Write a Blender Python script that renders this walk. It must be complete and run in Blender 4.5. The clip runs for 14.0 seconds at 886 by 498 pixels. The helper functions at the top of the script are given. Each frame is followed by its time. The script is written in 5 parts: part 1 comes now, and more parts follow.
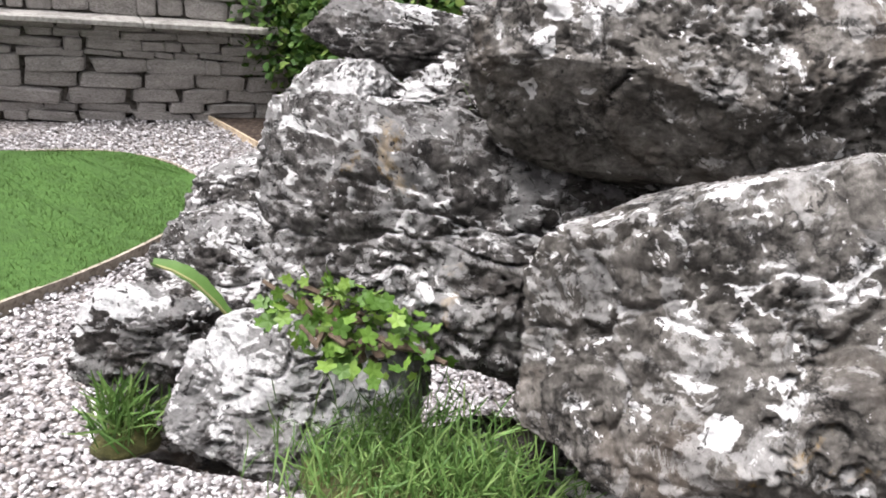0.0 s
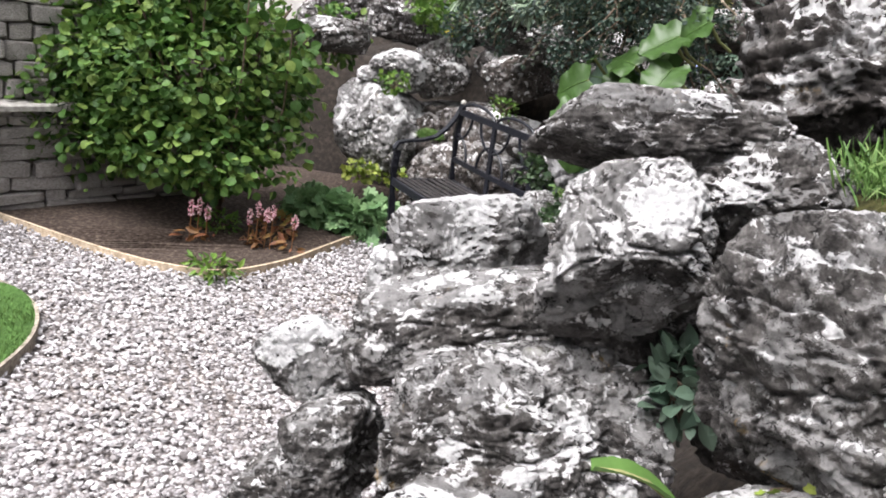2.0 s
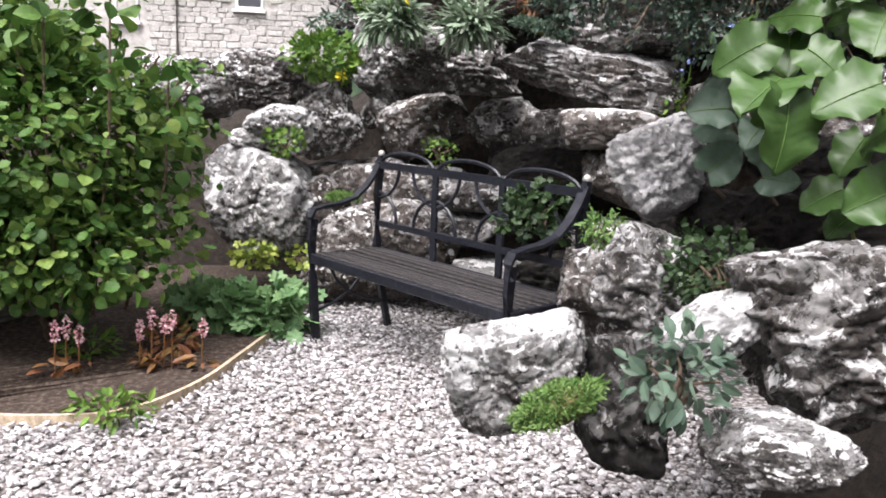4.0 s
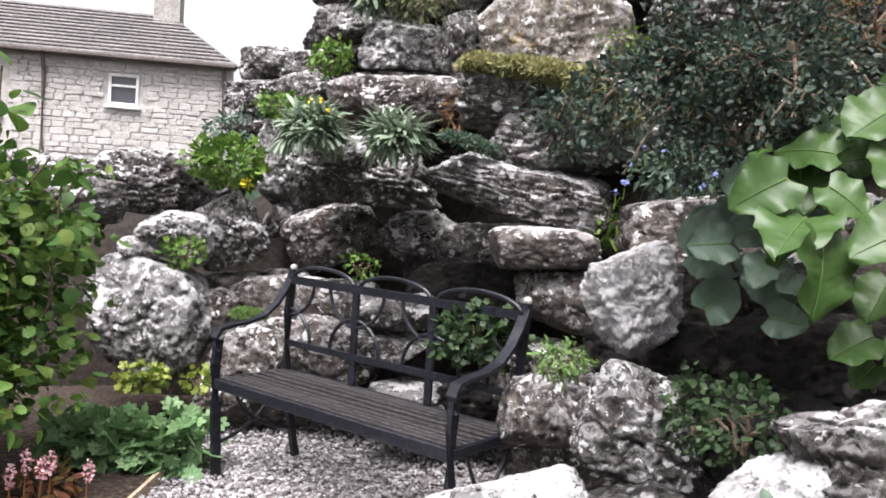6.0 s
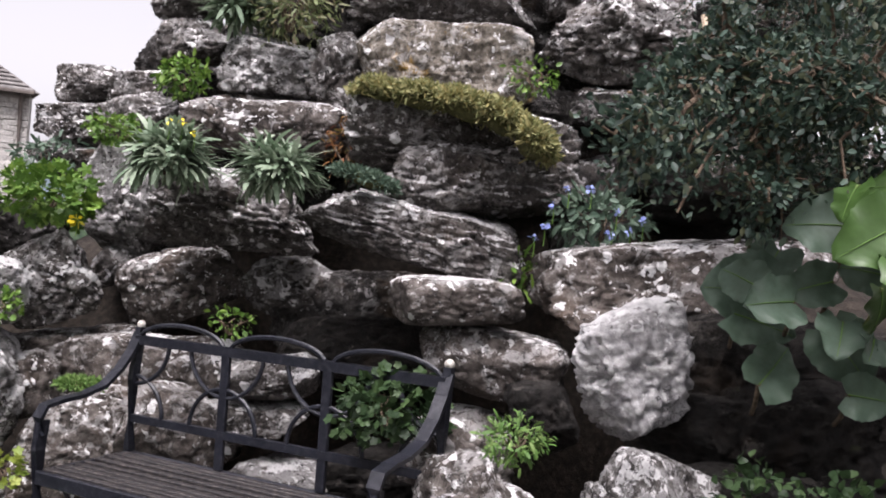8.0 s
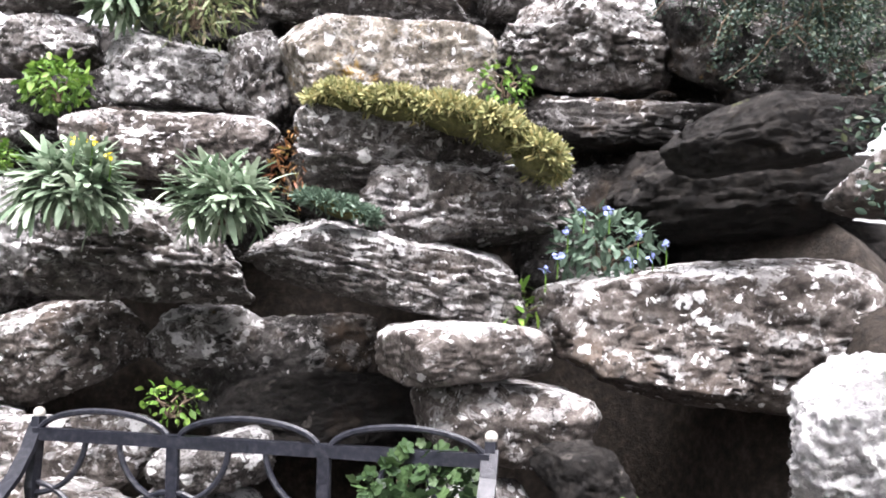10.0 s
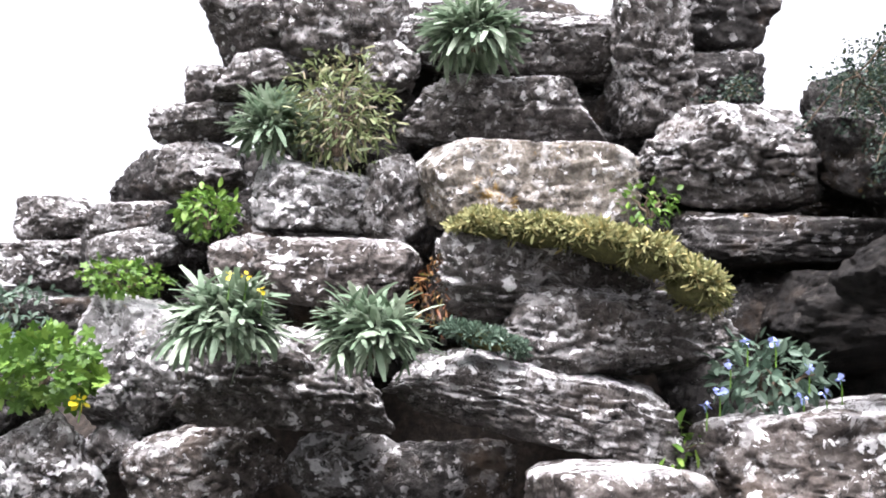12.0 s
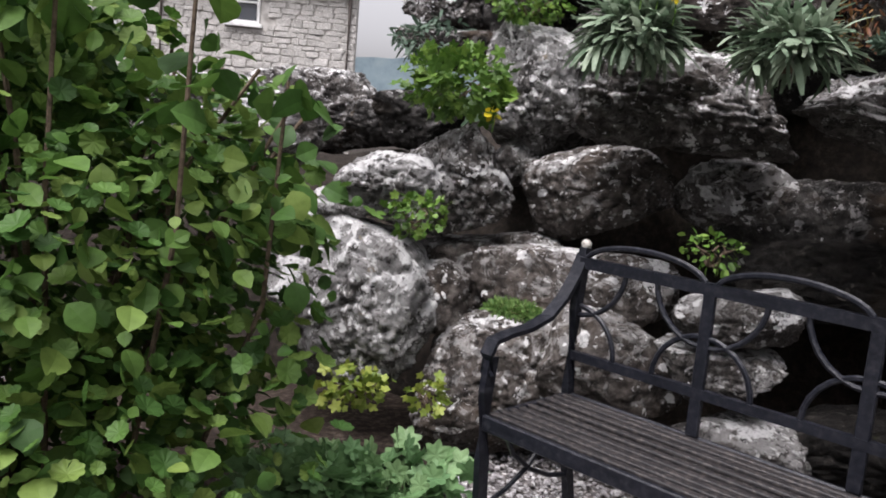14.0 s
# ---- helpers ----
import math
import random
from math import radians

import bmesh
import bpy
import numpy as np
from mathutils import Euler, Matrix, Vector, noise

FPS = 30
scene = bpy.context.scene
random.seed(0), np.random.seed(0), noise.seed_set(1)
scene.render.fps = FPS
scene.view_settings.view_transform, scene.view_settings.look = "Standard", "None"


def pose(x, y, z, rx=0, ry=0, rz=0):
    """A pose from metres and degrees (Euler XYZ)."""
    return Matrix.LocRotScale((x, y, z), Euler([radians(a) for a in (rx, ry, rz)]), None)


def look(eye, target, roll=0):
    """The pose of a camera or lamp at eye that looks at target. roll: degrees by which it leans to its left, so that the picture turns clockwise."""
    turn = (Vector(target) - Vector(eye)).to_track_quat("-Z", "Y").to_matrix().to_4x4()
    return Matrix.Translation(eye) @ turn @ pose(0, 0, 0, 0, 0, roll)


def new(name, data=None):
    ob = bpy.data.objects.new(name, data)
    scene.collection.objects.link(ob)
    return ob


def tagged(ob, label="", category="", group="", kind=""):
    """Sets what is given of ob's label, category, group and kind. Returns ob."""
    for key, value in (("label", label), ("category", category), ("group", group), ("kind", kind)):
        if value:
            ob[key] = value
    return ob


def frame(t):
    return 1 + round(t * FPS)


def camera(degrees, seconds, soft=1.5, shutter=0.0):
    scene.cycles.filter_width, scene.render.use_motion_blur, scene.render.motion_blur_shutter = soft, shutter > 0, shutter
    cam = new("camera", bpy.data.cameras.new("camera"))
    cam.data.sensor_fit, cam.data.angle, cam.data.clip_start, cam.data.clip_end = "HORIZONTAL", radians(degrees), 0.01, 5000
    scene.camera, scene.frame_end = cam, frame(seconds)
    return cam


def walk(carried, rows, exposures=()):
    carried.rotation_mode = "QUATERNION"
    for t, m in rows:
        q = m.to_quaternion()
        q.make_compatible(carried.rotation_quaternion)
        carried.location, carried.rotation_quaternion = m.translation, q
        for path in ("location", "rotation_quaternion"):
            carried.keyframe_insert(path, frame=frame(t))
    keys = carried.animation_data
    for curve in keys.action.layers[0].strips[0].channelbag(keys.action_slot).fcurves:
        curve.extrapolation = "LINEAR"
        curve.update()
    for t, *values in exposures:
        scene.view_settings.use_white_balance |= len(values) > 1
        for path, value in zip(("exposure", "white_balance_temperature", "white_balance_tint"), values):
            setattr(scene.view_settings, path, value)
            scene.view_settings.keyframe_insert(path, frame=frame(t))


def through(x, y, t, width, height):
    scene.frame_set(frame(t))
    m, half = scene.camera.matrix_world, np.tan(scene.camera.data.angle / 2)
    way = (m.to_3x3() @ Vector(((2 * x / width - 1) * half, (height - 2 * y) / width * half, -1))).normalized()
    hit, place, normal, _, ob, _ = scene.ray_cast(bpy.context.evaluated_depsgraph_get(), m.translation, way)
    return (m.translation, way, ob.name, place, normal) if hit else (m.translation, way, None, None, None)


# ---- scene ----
cam = camera(57.0, 14.0, soft=1.8)
PATH = [
    (0, (1.411, 0.981, 1.57), (0.695, 2.676, 0.785), 8.6),
    (0.5, (1.217, 0.926, 1.578), (0.766, 2.72, 0.818), 9.7),
    (1, (1.034, 0.932, 1.542), (0.718, 2.775, 0.832), 8.8),
    (1.5, (0.854, 0.976, 1.513), (0.637, 2.853, 0.857), 7.5),
    (2, (0.698, 1.016, 1.494), (0.558, 2.924, 0.911), 7.9),
    (2.2, (0.619, 1.027, 1.505), (0.543, 2.942, 0.934), 7.5),
    (4.3, (-0.095, 1.964, 1.172), (0.304, 3.897, 0.848), 2.1),
    (4.5, (-0.128, 2.004, 1.183), (0.322, 3.93, 0.882), 2.1),
    (5, (-0.188, 2.086, 1.21), (0.356, 3.998, 0.987), 2.2),
    (5.5, (-0.211, 2.136, 1.229), (0.378, 4.041, 1.078), 2.7),
    (6, (-0.217, 2.161, 1.233), (0.417, 4.055, 1.132), 3.7),
    (6.5, (-0.229, 2.19, 1.233), (0.456, 4.068, 1.162), 4.5),
    (7, (-0.276, 2.265, 1.22), (0.458, 4.125, 1.183), 4.7),
    (7.5, (-0.286, 2.509, 1.222), (0.539, 4.331, 1.242), 4.1),
    (8, (-0.327, 2.745, 1.215), (0.715, 4.451, 1.256), 4.1),
    (8.2, (-0.347, 2.82, 1.22), (0.81, 4.452, 1.253), 3.7),
    (10.5, (-0.494, 3.609, 1.319), (0.911, 5.027, 1.446), 0.4),
    (11, (-0.499, 3.625, 1.365), (0.842, 5.09, 1.6), 0.6),
    (11.5, (-0.523, 3.626, 1.378), (0.752, 5.141, 1.662), 0.9),
    (12, (-0.531, 3.638, 1.397), (0.647, 5.224, 1.712), 1.3),
    (12.5, (-0.579, 3.63, 1.372), (0.476, 5.303, 1.668), 2.0),
    (13, (-0.587, 3.606, 1.338), (0.292, 5.397, 1.486), 3.1),
    (13.5, (-0.609, 3.605, 1.272), (0.069, 5.485, 1.195), 4.5),
    (14, (-0.65, 3.626, 1.223), (-0.215, 5.557, 0.935), 5.0),
]
EXPOSURES = [(0, 1.6, 6450, 15), (2.2, 1.6, 6400, 15), (4.5, 1.75, 6450, 17), (7, 1.75, 6400, 19), (8, 1.45, 6450, 21), (10.5, 2.9, 6350, 18), (11.2, 3.0, 6350, 18), (12, 2.4, 6250, 19), (12.5, 1.85, 6250, 19), (13, 1.5, 6350, 18), (14, 1.1, 6400, 17)]
walk(cam, [(t, look(eye, target, roll)) for t, eye, target, roll in PATH], EXPOSURES)

# ---- world, sun ----
world = bpy.data.worlds.new("overcast_sky")
scene.world = world
world.use_nodes = True
wn, wl = world.node_tree.nodes, world.node_tree.links
sky = wn.new("ShaderNodeTexSky")
sky.sky_type, sky.sun_disc = "NISHITA", False
sky.sun_elevation, sky.sun_rotation = radians(64), radians(226)
sky.air_density, sky.dust_density, sky.ozone_density = 1.0, 4.0, 1.0
soft_sky = wn.new("ShaderNodeHueSaturation")
soft_sky.inputs["Saturation"].default_value = 0.08
wl.new(sky.outputs["Color"], soft_sky.inputs["Color"])
wl.new(soft_sky.outputs["Color"], wn["Background"].inputs["Color"])
wn["Background"].inputs["Strength"].default_value = 0.095
sun_data = bpy.data.lights.new("sun", "SUN")
sun_data.energy, sun_data.angle, sun_data.color = 2.9, radians(38), (1.0, 0.985, 0.965)
sun = new("sun", sun_data)
sun.matrix_world = look((-4.6, -4.4, 13.2), (0, 0, 0))


# ---- materials ----
def shader(name, rough=0.85):
    m = bpy.data.materials.new(name)
    m.use_nodes = True
    m.node_tree.nodes["Principled BSDF"].inputs["Roughness"].default_value = rough
    m.node_tree.nodes["Principled BSDF"].inputs["Specular IOR Level"].default_value = 0.3
    return m


def add(m, kind, **values):
    n = m.node_tree.nodes.new(kind)
    for key, v in values.items():
        n.inputs[key.replace("_", " ")].default_value = v
    return n


def wire(m, a, b):
    m.node_tree.links.new(a, b)


def coords(m, per_object=True):
    tc = add(m, "ShaderNodeTexCoord")
    if not per_object:
        return tc.outputs["Object"]
    info, off = add(m, "ShaderNodeObjectInfo"), add(m, "ShaderNodeVectorMath")
    off.operation = "MULTIPLY_ADD"
    off.inputs[1].default_value, off.inputs[2].default_value = (37, 53, 71), (0, 0, 0)
    comb = add(m, "ShaderNodeCombineXYZ")
    for k in range(3):
        wire(m, info.outputs["Random"], comb.inputs[k])
    wire(m, comb.outputs[0], off.inputs[0])
    wire(m, tc.outputs["Object"], off.inputs[2])
    return off.outputs[0]


def noise_at(m, vec, scale, detail=6, rough=0.6, distort=0.0):
    n = add(m, "ShaderNodeTexNoise", Scale=scale, Detail=detail, Roughness=rough, Distortion=distort)
    wire(m, vec, n.inputs["Vector"])
    return n.outputs["Fac"]


def ramp(m, fac, stops):
    r = add(m, "ShaderNodeValToRGB")
    els = r.color_ramp.elements
    while len(els) < len(stops):
        els.new(0.5)
    for e, (p, c) in zip(els, stops):
        e.position, e.color = p, (*c, 1) if len(c) == 3 else c
    wire(m, fac, r.inputs["Fac"])
    return r.outputs["Color"]


def step(m, fac, a, b):
    return ramp(m, fac, [(a, (0, 0, 0)), (b, (1, 1, 1))])


def mix(m, fac, a, b, kind="MIX"):
    n = m.node_tree.nodes.new("ShaderNodeMix")
    n.data_type, n.blend_type = "RGBA", kind
    for sock, v in ((n.inputs["Factor"], fac), (n.inputs["A"], a), (n.inputs["B"], b)):
        if isinstance(v, (int, float)):
            sock.default_value = v
        elif isinstance(v, tuple):
            sock.default_value = (*v, 1)
        else:
            wire(m, v, sock)
    return n.outputs["Result"]


def base(m, col):
    wire(m, col, m.node_tree.nodes["Principled BSDF"].inputs["Base Color"])


def bump(m, heights, distance=0.01, strength=0.8):
    prev = None
    for hgt, dist in heights:
        b = add(m, "ShaderNodeBump", Strength=strength, Distance=dist)
        wire(m, hgt, b.inputs["Height"])
        if prev is not None:
            wire(m, prev, b.inputs["Normal"])
        prev = b.outputs["Normal"]
    wire(m, prev, m.node_tree.nodes["Principled BSDF"].inputs["Normal"])


def stone_material(name, dark, mid, light, lichen=0.5, spots=0.5, brown=0.4, yellow=0.0, moss=0.2, size=1.0, pale=(0.74, 0.735, 0.73), split=0.5, pitted=1.0, relief=1.0):
    """Weathered stone: fine grain, brown stains, dark pits and fissures, moss, crisp crusts and discs of pale lichen."""
    m = shader(name, 0.92)
    v = coords(m)
    s = 1.0 / size
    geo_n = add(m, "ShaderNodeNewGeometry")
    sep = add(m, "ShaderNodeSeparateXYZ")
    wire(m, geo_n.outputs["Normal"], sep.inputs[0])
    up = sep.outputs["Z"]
    grain = noise_at(m, v, 70 * s, 8, 0.8)
    fine = noise_at(m, v, 21 * s, 10, 0.8, 0.3)
    col = ramp(m, fine, [(0.36, dark), (0.5, mid), (0.66, light)])
    col = mix(m, 0.55, col, ramp(m, grain, [(0.36, (0.25, 0.24, 0.23)), (0.62, (1, 1, 1))]), "MULTIPLY")
    big = noise_at(m, v, 4.2 * s, 7, 0.66)
    col = mix(m, 1.0, col, ramp(m, big, [(0.33, (0.45, 0.43, 0.41)), (0.6, (1, 1, 1))]), "MULTIPLY")
    tint = noise_at(m, v, 3.2 * s, 5, 0.65)
    col = mix(m, mix(m, 1.0, step(m, tint, 0.62 - 0.2 * brown, 0.78 - 0.2 * brown), (brown, brown, brown), "MULTIPLY"), col, (0.115, 0.075, 0.045))
    if moss:
        mo = noise_at(m, v, 6 * s, 6, 0.7)
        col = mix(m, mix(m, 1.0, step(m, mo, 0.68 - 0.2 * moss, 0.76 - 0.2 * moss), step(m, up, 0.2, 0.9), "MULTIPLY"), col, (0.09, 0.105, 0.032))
    if yellow:
        ye = noise_at(m, v, 6.5 * s, 8, 0.72, 0.4)
        col = mix(m, step(m, ye, 0.66 - 0.2 * yellow, 0.74 - 0.2 * yellow), col, (0.32, 0.2, 0.055))
    fis = add(m, "ShaderNodeTexVoronoi", Scale=4.4 * s, Randomness=1.0)
    fis.feature = "DISTANCE_TO_EDGE"
    warp = add(m, "ShaderNodeVectorMath")
    warp.operation = "MULTIPLY_ADD"
    warp.inputs[1].default_value = (0.34 * size,) * 3
    wv = add(m, "ShaderNodeTexNoise", Scale=7 * s, Detail=7.0, Roughness=0.65)
    wire(m, v, wv.inputs["Vector"])
    wire(m, wv.outputs["Color"], warp.inputs[0])
    wire(m, v, warp.inputs[2])
    wire(m, warp.outputs[0], fis.inputs["Vector"])
    fissure = ramp(m, fis.outputs["Distance"], [(0.0, (1, 1, 1)), (0.028, (0, 0, 0))])
    paler = ramp(m, grain, [(0.34, tuple(0.62 * c for c in pale)), (0.52, pale)])

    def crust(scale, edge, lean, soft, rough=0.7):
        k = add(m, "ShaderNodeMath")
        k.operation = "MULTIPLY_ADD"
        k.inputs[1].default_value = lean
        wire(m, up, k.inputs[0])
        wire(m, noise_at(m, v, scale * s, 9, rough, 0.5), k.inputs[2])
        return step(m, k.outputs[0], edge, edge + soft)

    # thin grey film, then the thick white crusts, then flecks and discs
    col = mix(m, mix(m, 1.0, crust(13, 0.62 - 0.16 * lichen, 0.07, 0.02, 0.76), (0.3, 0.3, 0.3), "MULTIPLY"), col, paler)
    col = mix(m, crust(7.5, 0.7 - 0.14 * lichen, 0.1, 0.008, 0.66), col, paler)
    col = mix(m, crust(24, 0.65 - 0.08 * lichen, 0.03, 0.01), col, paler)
    vor = add(m, "ShaderNodeTexVoronoi", Scale=15 * s, Randomness=1.0)
    wob = add(m, "ShaderNodeVectorMath")
    wob.operation = "MULTIPLY_ADD"
    wob.inputs[1].default_value = (0.05 * size,) * 3
    wn_ = add(m, "ShaderNodeTexNoise", Scale=34 * s, Detail=4.0)
    wire(m, v, wn_.inputs["Vector"])
    wire(m, wn_.outputs["Color"], wob.inputs[0])
    wire(m, v, wob.inputs[2])
    wire(m, wob.outputs[0], vor.inputs["Vector"])
    pick = add(m, "ShaderNodeSeparateColor")
    wire(m, vor.outputs["Color"], pick.inputs[0])
    reach = add(m, "ShaderNodeMath")
    reach.operation = "MULTIPLY_ADD"
    reach.inputs[1].default_value, reach.inputs[2].default_value = 0.4, -0.06
    wire(m, pick.outputs[1], reach.inputs[0])
    disc = add(m, "ShaderNodeMath")
    disc.operation = "SUBTRACT"
    wire(m, reach.outputs[0], disc.inputs[0])
    wire(m, vor.outputs["Distance"], disc.inputs[1])
    where = step(m, noise_at(m, v, 4.5 * s, 3), 0.56 - 0.2 * spots, 0.6 - 0.2 * spots)
    col = mix(m, mix(m, 1.0, step(m, disc.outputs[0], 0.0, 0.03), where, "MULTIPLY"), col, paler)
    pits = noise_at(m, v, 40 * s, 8, 0.75, 0.6)
    col = mix(m, step(m, pits, 0.64 - 0.065 * pitted, 0.67 - 0.06 * pitted), col, tuple(0.5 * c for c in dark))
    col = mix(m, mix(m, 1.0, fissure, step(m, big, 0.66 - 0.3 * split, 0.7 - 0.3 * split), "MULTIPLY"), col, tuple(0.5 * c for c in dark))
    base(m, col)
    crack = add(m, "ShaderNodeTexWave", Scale=3.5 * s, Distortion=14.0, Detail=6.0)
    crack.bands_direction = "Z"
    wire(m, v, crack.inputs["Vector"])
    bump(m, [(ramp(m, fis.outputs["Distance"], [(0.0, (0, 0, 0)), (0.05, (1, 1, 1))]), 0.02 * size), (crack.outputs["Fac"], 0.006 * size), (noise_at(m, v, 14 * s, 10, 0.74), 0.032 * size * relief), (pits, -0.006 * size), (noise_at(m, v, 60 * s, 6, 0.75), 0.014 * size * relief)], strength=1.0)
    return m


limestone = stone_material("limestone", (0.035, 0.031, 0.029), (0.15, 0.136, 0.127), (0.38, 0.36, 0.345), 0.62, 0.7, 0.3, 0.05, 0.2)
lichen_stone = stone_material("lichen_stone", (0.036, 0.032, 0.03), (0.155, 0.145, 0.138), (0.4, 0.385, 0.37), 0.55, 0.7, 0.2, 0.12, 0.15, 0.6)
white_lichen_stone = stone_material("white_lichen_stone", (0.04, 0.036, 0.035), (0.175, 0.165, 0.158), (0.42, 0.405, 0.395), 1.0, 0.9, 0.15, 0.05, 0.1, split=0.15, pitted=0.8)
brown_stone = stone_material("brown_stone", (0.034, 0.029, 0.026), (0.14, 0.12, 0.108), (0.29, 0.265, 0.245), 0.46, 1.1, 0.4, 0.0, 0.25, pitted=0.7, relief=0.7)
# dark of its own, and darker still for the shade of the gaps
dark_shaded_stone = stone_material("dark_shaded_stone", (0.009, 0.008, 0.007), (0.042, 0.038, 0.035), (0.14, 0.132, 0.126), 0.3, 0.4, 0.5, 0.03, 0.3, pale=(0.4, 0.39, 0.385))
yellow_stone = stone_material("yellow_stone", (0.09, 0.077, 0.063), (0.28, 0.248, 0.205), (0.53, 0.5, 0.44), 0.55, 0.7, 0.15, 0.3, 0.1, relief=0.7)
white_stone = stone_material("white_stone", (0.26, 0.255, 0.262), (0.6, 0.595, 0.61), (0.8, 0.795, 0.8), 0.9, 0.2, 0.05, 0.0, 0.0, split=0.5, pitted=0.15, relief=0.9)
# shade of recesses and overhangs is put into this near-black colour
recess_shade_stone = stone_material("recess_shade_stone", (0.004, 0.0035, 0.003), (0.016, 0.0135, 0.0115), (0.05, 0.044, 0.038), 0.1, 0.15, 0.3, 0.0, 0.1, pale=(0.075, 0.067, 0.06))
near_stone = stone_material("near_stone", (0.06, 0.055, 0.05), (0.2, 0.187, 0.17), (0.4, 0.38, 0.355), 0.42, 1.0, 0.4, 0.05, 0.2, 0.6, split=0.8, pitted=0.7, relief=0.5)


def plain(name, colours, scale=20, rough=0.8, relief=0.004, metal=0.0, per_object=True):
    m = shader(name, rough)
    v = coords(m, per_object)
    col = ramp(m, noise_at(m, v, scale, 6, 0.65), [(0.32, colours[0]), (0.5, colours[len(colours) // 2]), (0.7, colours[-1])])
    col = mix(m, 1.0, col, ramp(m, noise_at(m, v, scale * 0.13, 4), [(0.3, (0.72, 0.72, 0.72)), (0.6, (1, 1, 1))]), "MULTIPLY")
    base(m, col)
    m.node_tree.nodes["Principled BSDF"].inputs["Metallic"].default_value = metal
    bump(m, [(noise_at(m, v, scale * 2, 6, 0.7), relief)])
    return m


# earth taken near black, so its colour carries the rockery gaps' shade
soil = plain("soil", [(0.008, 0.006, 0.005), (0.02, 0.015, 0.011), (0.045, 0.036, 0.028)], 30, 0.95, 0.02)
bed_soil = plain("bed_soil", [(0.02, 0.013, 0.01), (0.05, 0.035, 0.026), (0.14, 0.11, 0.088)], 40, 0.95, 0.015)
bark = plain("bark", [(0.04, 0.028, 0.018), (0.1, 0.072, 0.05), (0.17, 0.13, 0.09)], 60, 0.9, 0.004)
iron = plain("black_iron", [(0.005, 0.006, 0.009), (0.011, 0.012, 0.017), (0.03, 0.03, 0.036)], 55, 0.34, 0.0015)
worn_iron = plain("worn_iron", [(0.01, 0.01, 0.011), (0.022, 0.02, 0.021), (0.075, 0.065, 0.06)], 70, 0.5, 0.002)
pale_cap = plain("pale_cap", [(0.2, 0.19, 0.17), (0.42, 0.4, 0.36), (0.6, 0.58, 0.53)], 80, 0.6)
edging_wood = plain("edging_wood", [(0.26, 0.19, 0.12), (0.46, 0.37, 0.26), (0.6, 0.5, 0.38)], 50, 0.85)
slate = plain("slate", [(0.08, 0.075, 0.073), (0.15, 0.14, 0.136), (0.24, 0.225, 0.22)], 12, 0.75, 0.004)
ledge_slate = plain("ledge_slate", [(0.2, 0.19, 0.17), (0.36, 0.345, 0.32), (0.5, 0.48, 0.45)], 30, 0.85, 0.004)
white_paint = plain("white_paint", [(0.62, 0.62, 0.6), (0.78, 0.78, 0.77), (0.82, 0.82, 0.81)], 6, 0.45, 0.0005)
pipe_paint = plain("pipe_paint", [(0.07, 0.06, 0.055), (0.12, 0.1, 0.09), (0.16, 0.14, 0.12)], 20, 0.6, 0.001)
mortar = plain("mortar", [(0.36, 0.34, 0.31), (0.5, 0.48, 0.45), (0.62, 0.6, 0.57)], 8, 0.95, 0.01)
dark_joint = plain("dark_joint", [(0.04, 0.035, 0.03), (0.11, 0.097, 0.085), (0.2, 0.18, 0.16)], 30, 0.95, 0.01)
# distance haze on the far hill is put into this pale blue
hill_far_hazed = plain("hill_far_hazed", [(0.15, 0.2, 0.23), (0.2, 0.26, 0.29), (0.24, 0.3, 0.32)], 0.05, 1.0, 0.0)
hill_near = plain("hill_near", [(0.035, 0.06, 0.04), (0.06, 0.095, 0.055), (0.1, 0.14, 0.08)], 0.35, 1.0, 0.0)
wall_stone = plain("wall_stone", [(0.16, 0.147, 0.135), (0.37, 0.345, 0.325), (0.56, 0.535, 0.51)], 22, 0.92, 0.012)
lawn_board = plain("lawn_board", [(0.16, 0.13, 0.1), (0.3, 0.26, 0.21), (0.42, 0.37, 0.31)], 50, 0.9)
house_stone = plain("house_stone", [(0.24, 0.225, 0.205), (0.52, 0.5, 0.47), (0.72, 0.71, 0.69)], 9, 0.9, 0.01)
glass = shader("window_glass", 0.06)
glass.node_tree.nodes["Principled BSDF"].inputs["Base Color"].default_value = (0.06, 0.065, 0.075, 1)
glass.node_tree.nodes["Principled BSDF"].inputs["Specular IOR Level"].default_value = 0.5


def leaf_material(name, colours, rough=0.5, through=0.25, veins=0.0):
    m = shader(name, rough)
    geo = add(m, "ShaderNodeNewGeometry")
    v = coords(m)
    col = ramp(m, geo.outputs["Random Per Island"], [(k / max(1, len(colours) - 1), c) for k, c in enumerate(colours)])
    col = mix(m, 1.0, col, ramp(m, noise_at(m, v, 40, 4), [(0.3, (0.7, 0.72, 0.66)), (0.65, (1, 1, 1))]), "MULTIPLY")
    base(m, col)
    out = m.node_tree.nodes["Material Output"]
    tr, mx = add(m, "ShaderNodeBsdfTranslucent"), add(m, "ShaderNodeMixShader", Fac=through)
    wire(m, col, tr.inputs["Color"])
    wire(m, m.node_tree.nodes["Principled BSDF"].outputs[0], mx.inputs[1])
    wire(m, tr.outputs[0], mx.inputs[2])
    wire(m, mx.outputs[0], out.inputs["Surface"])
    return m


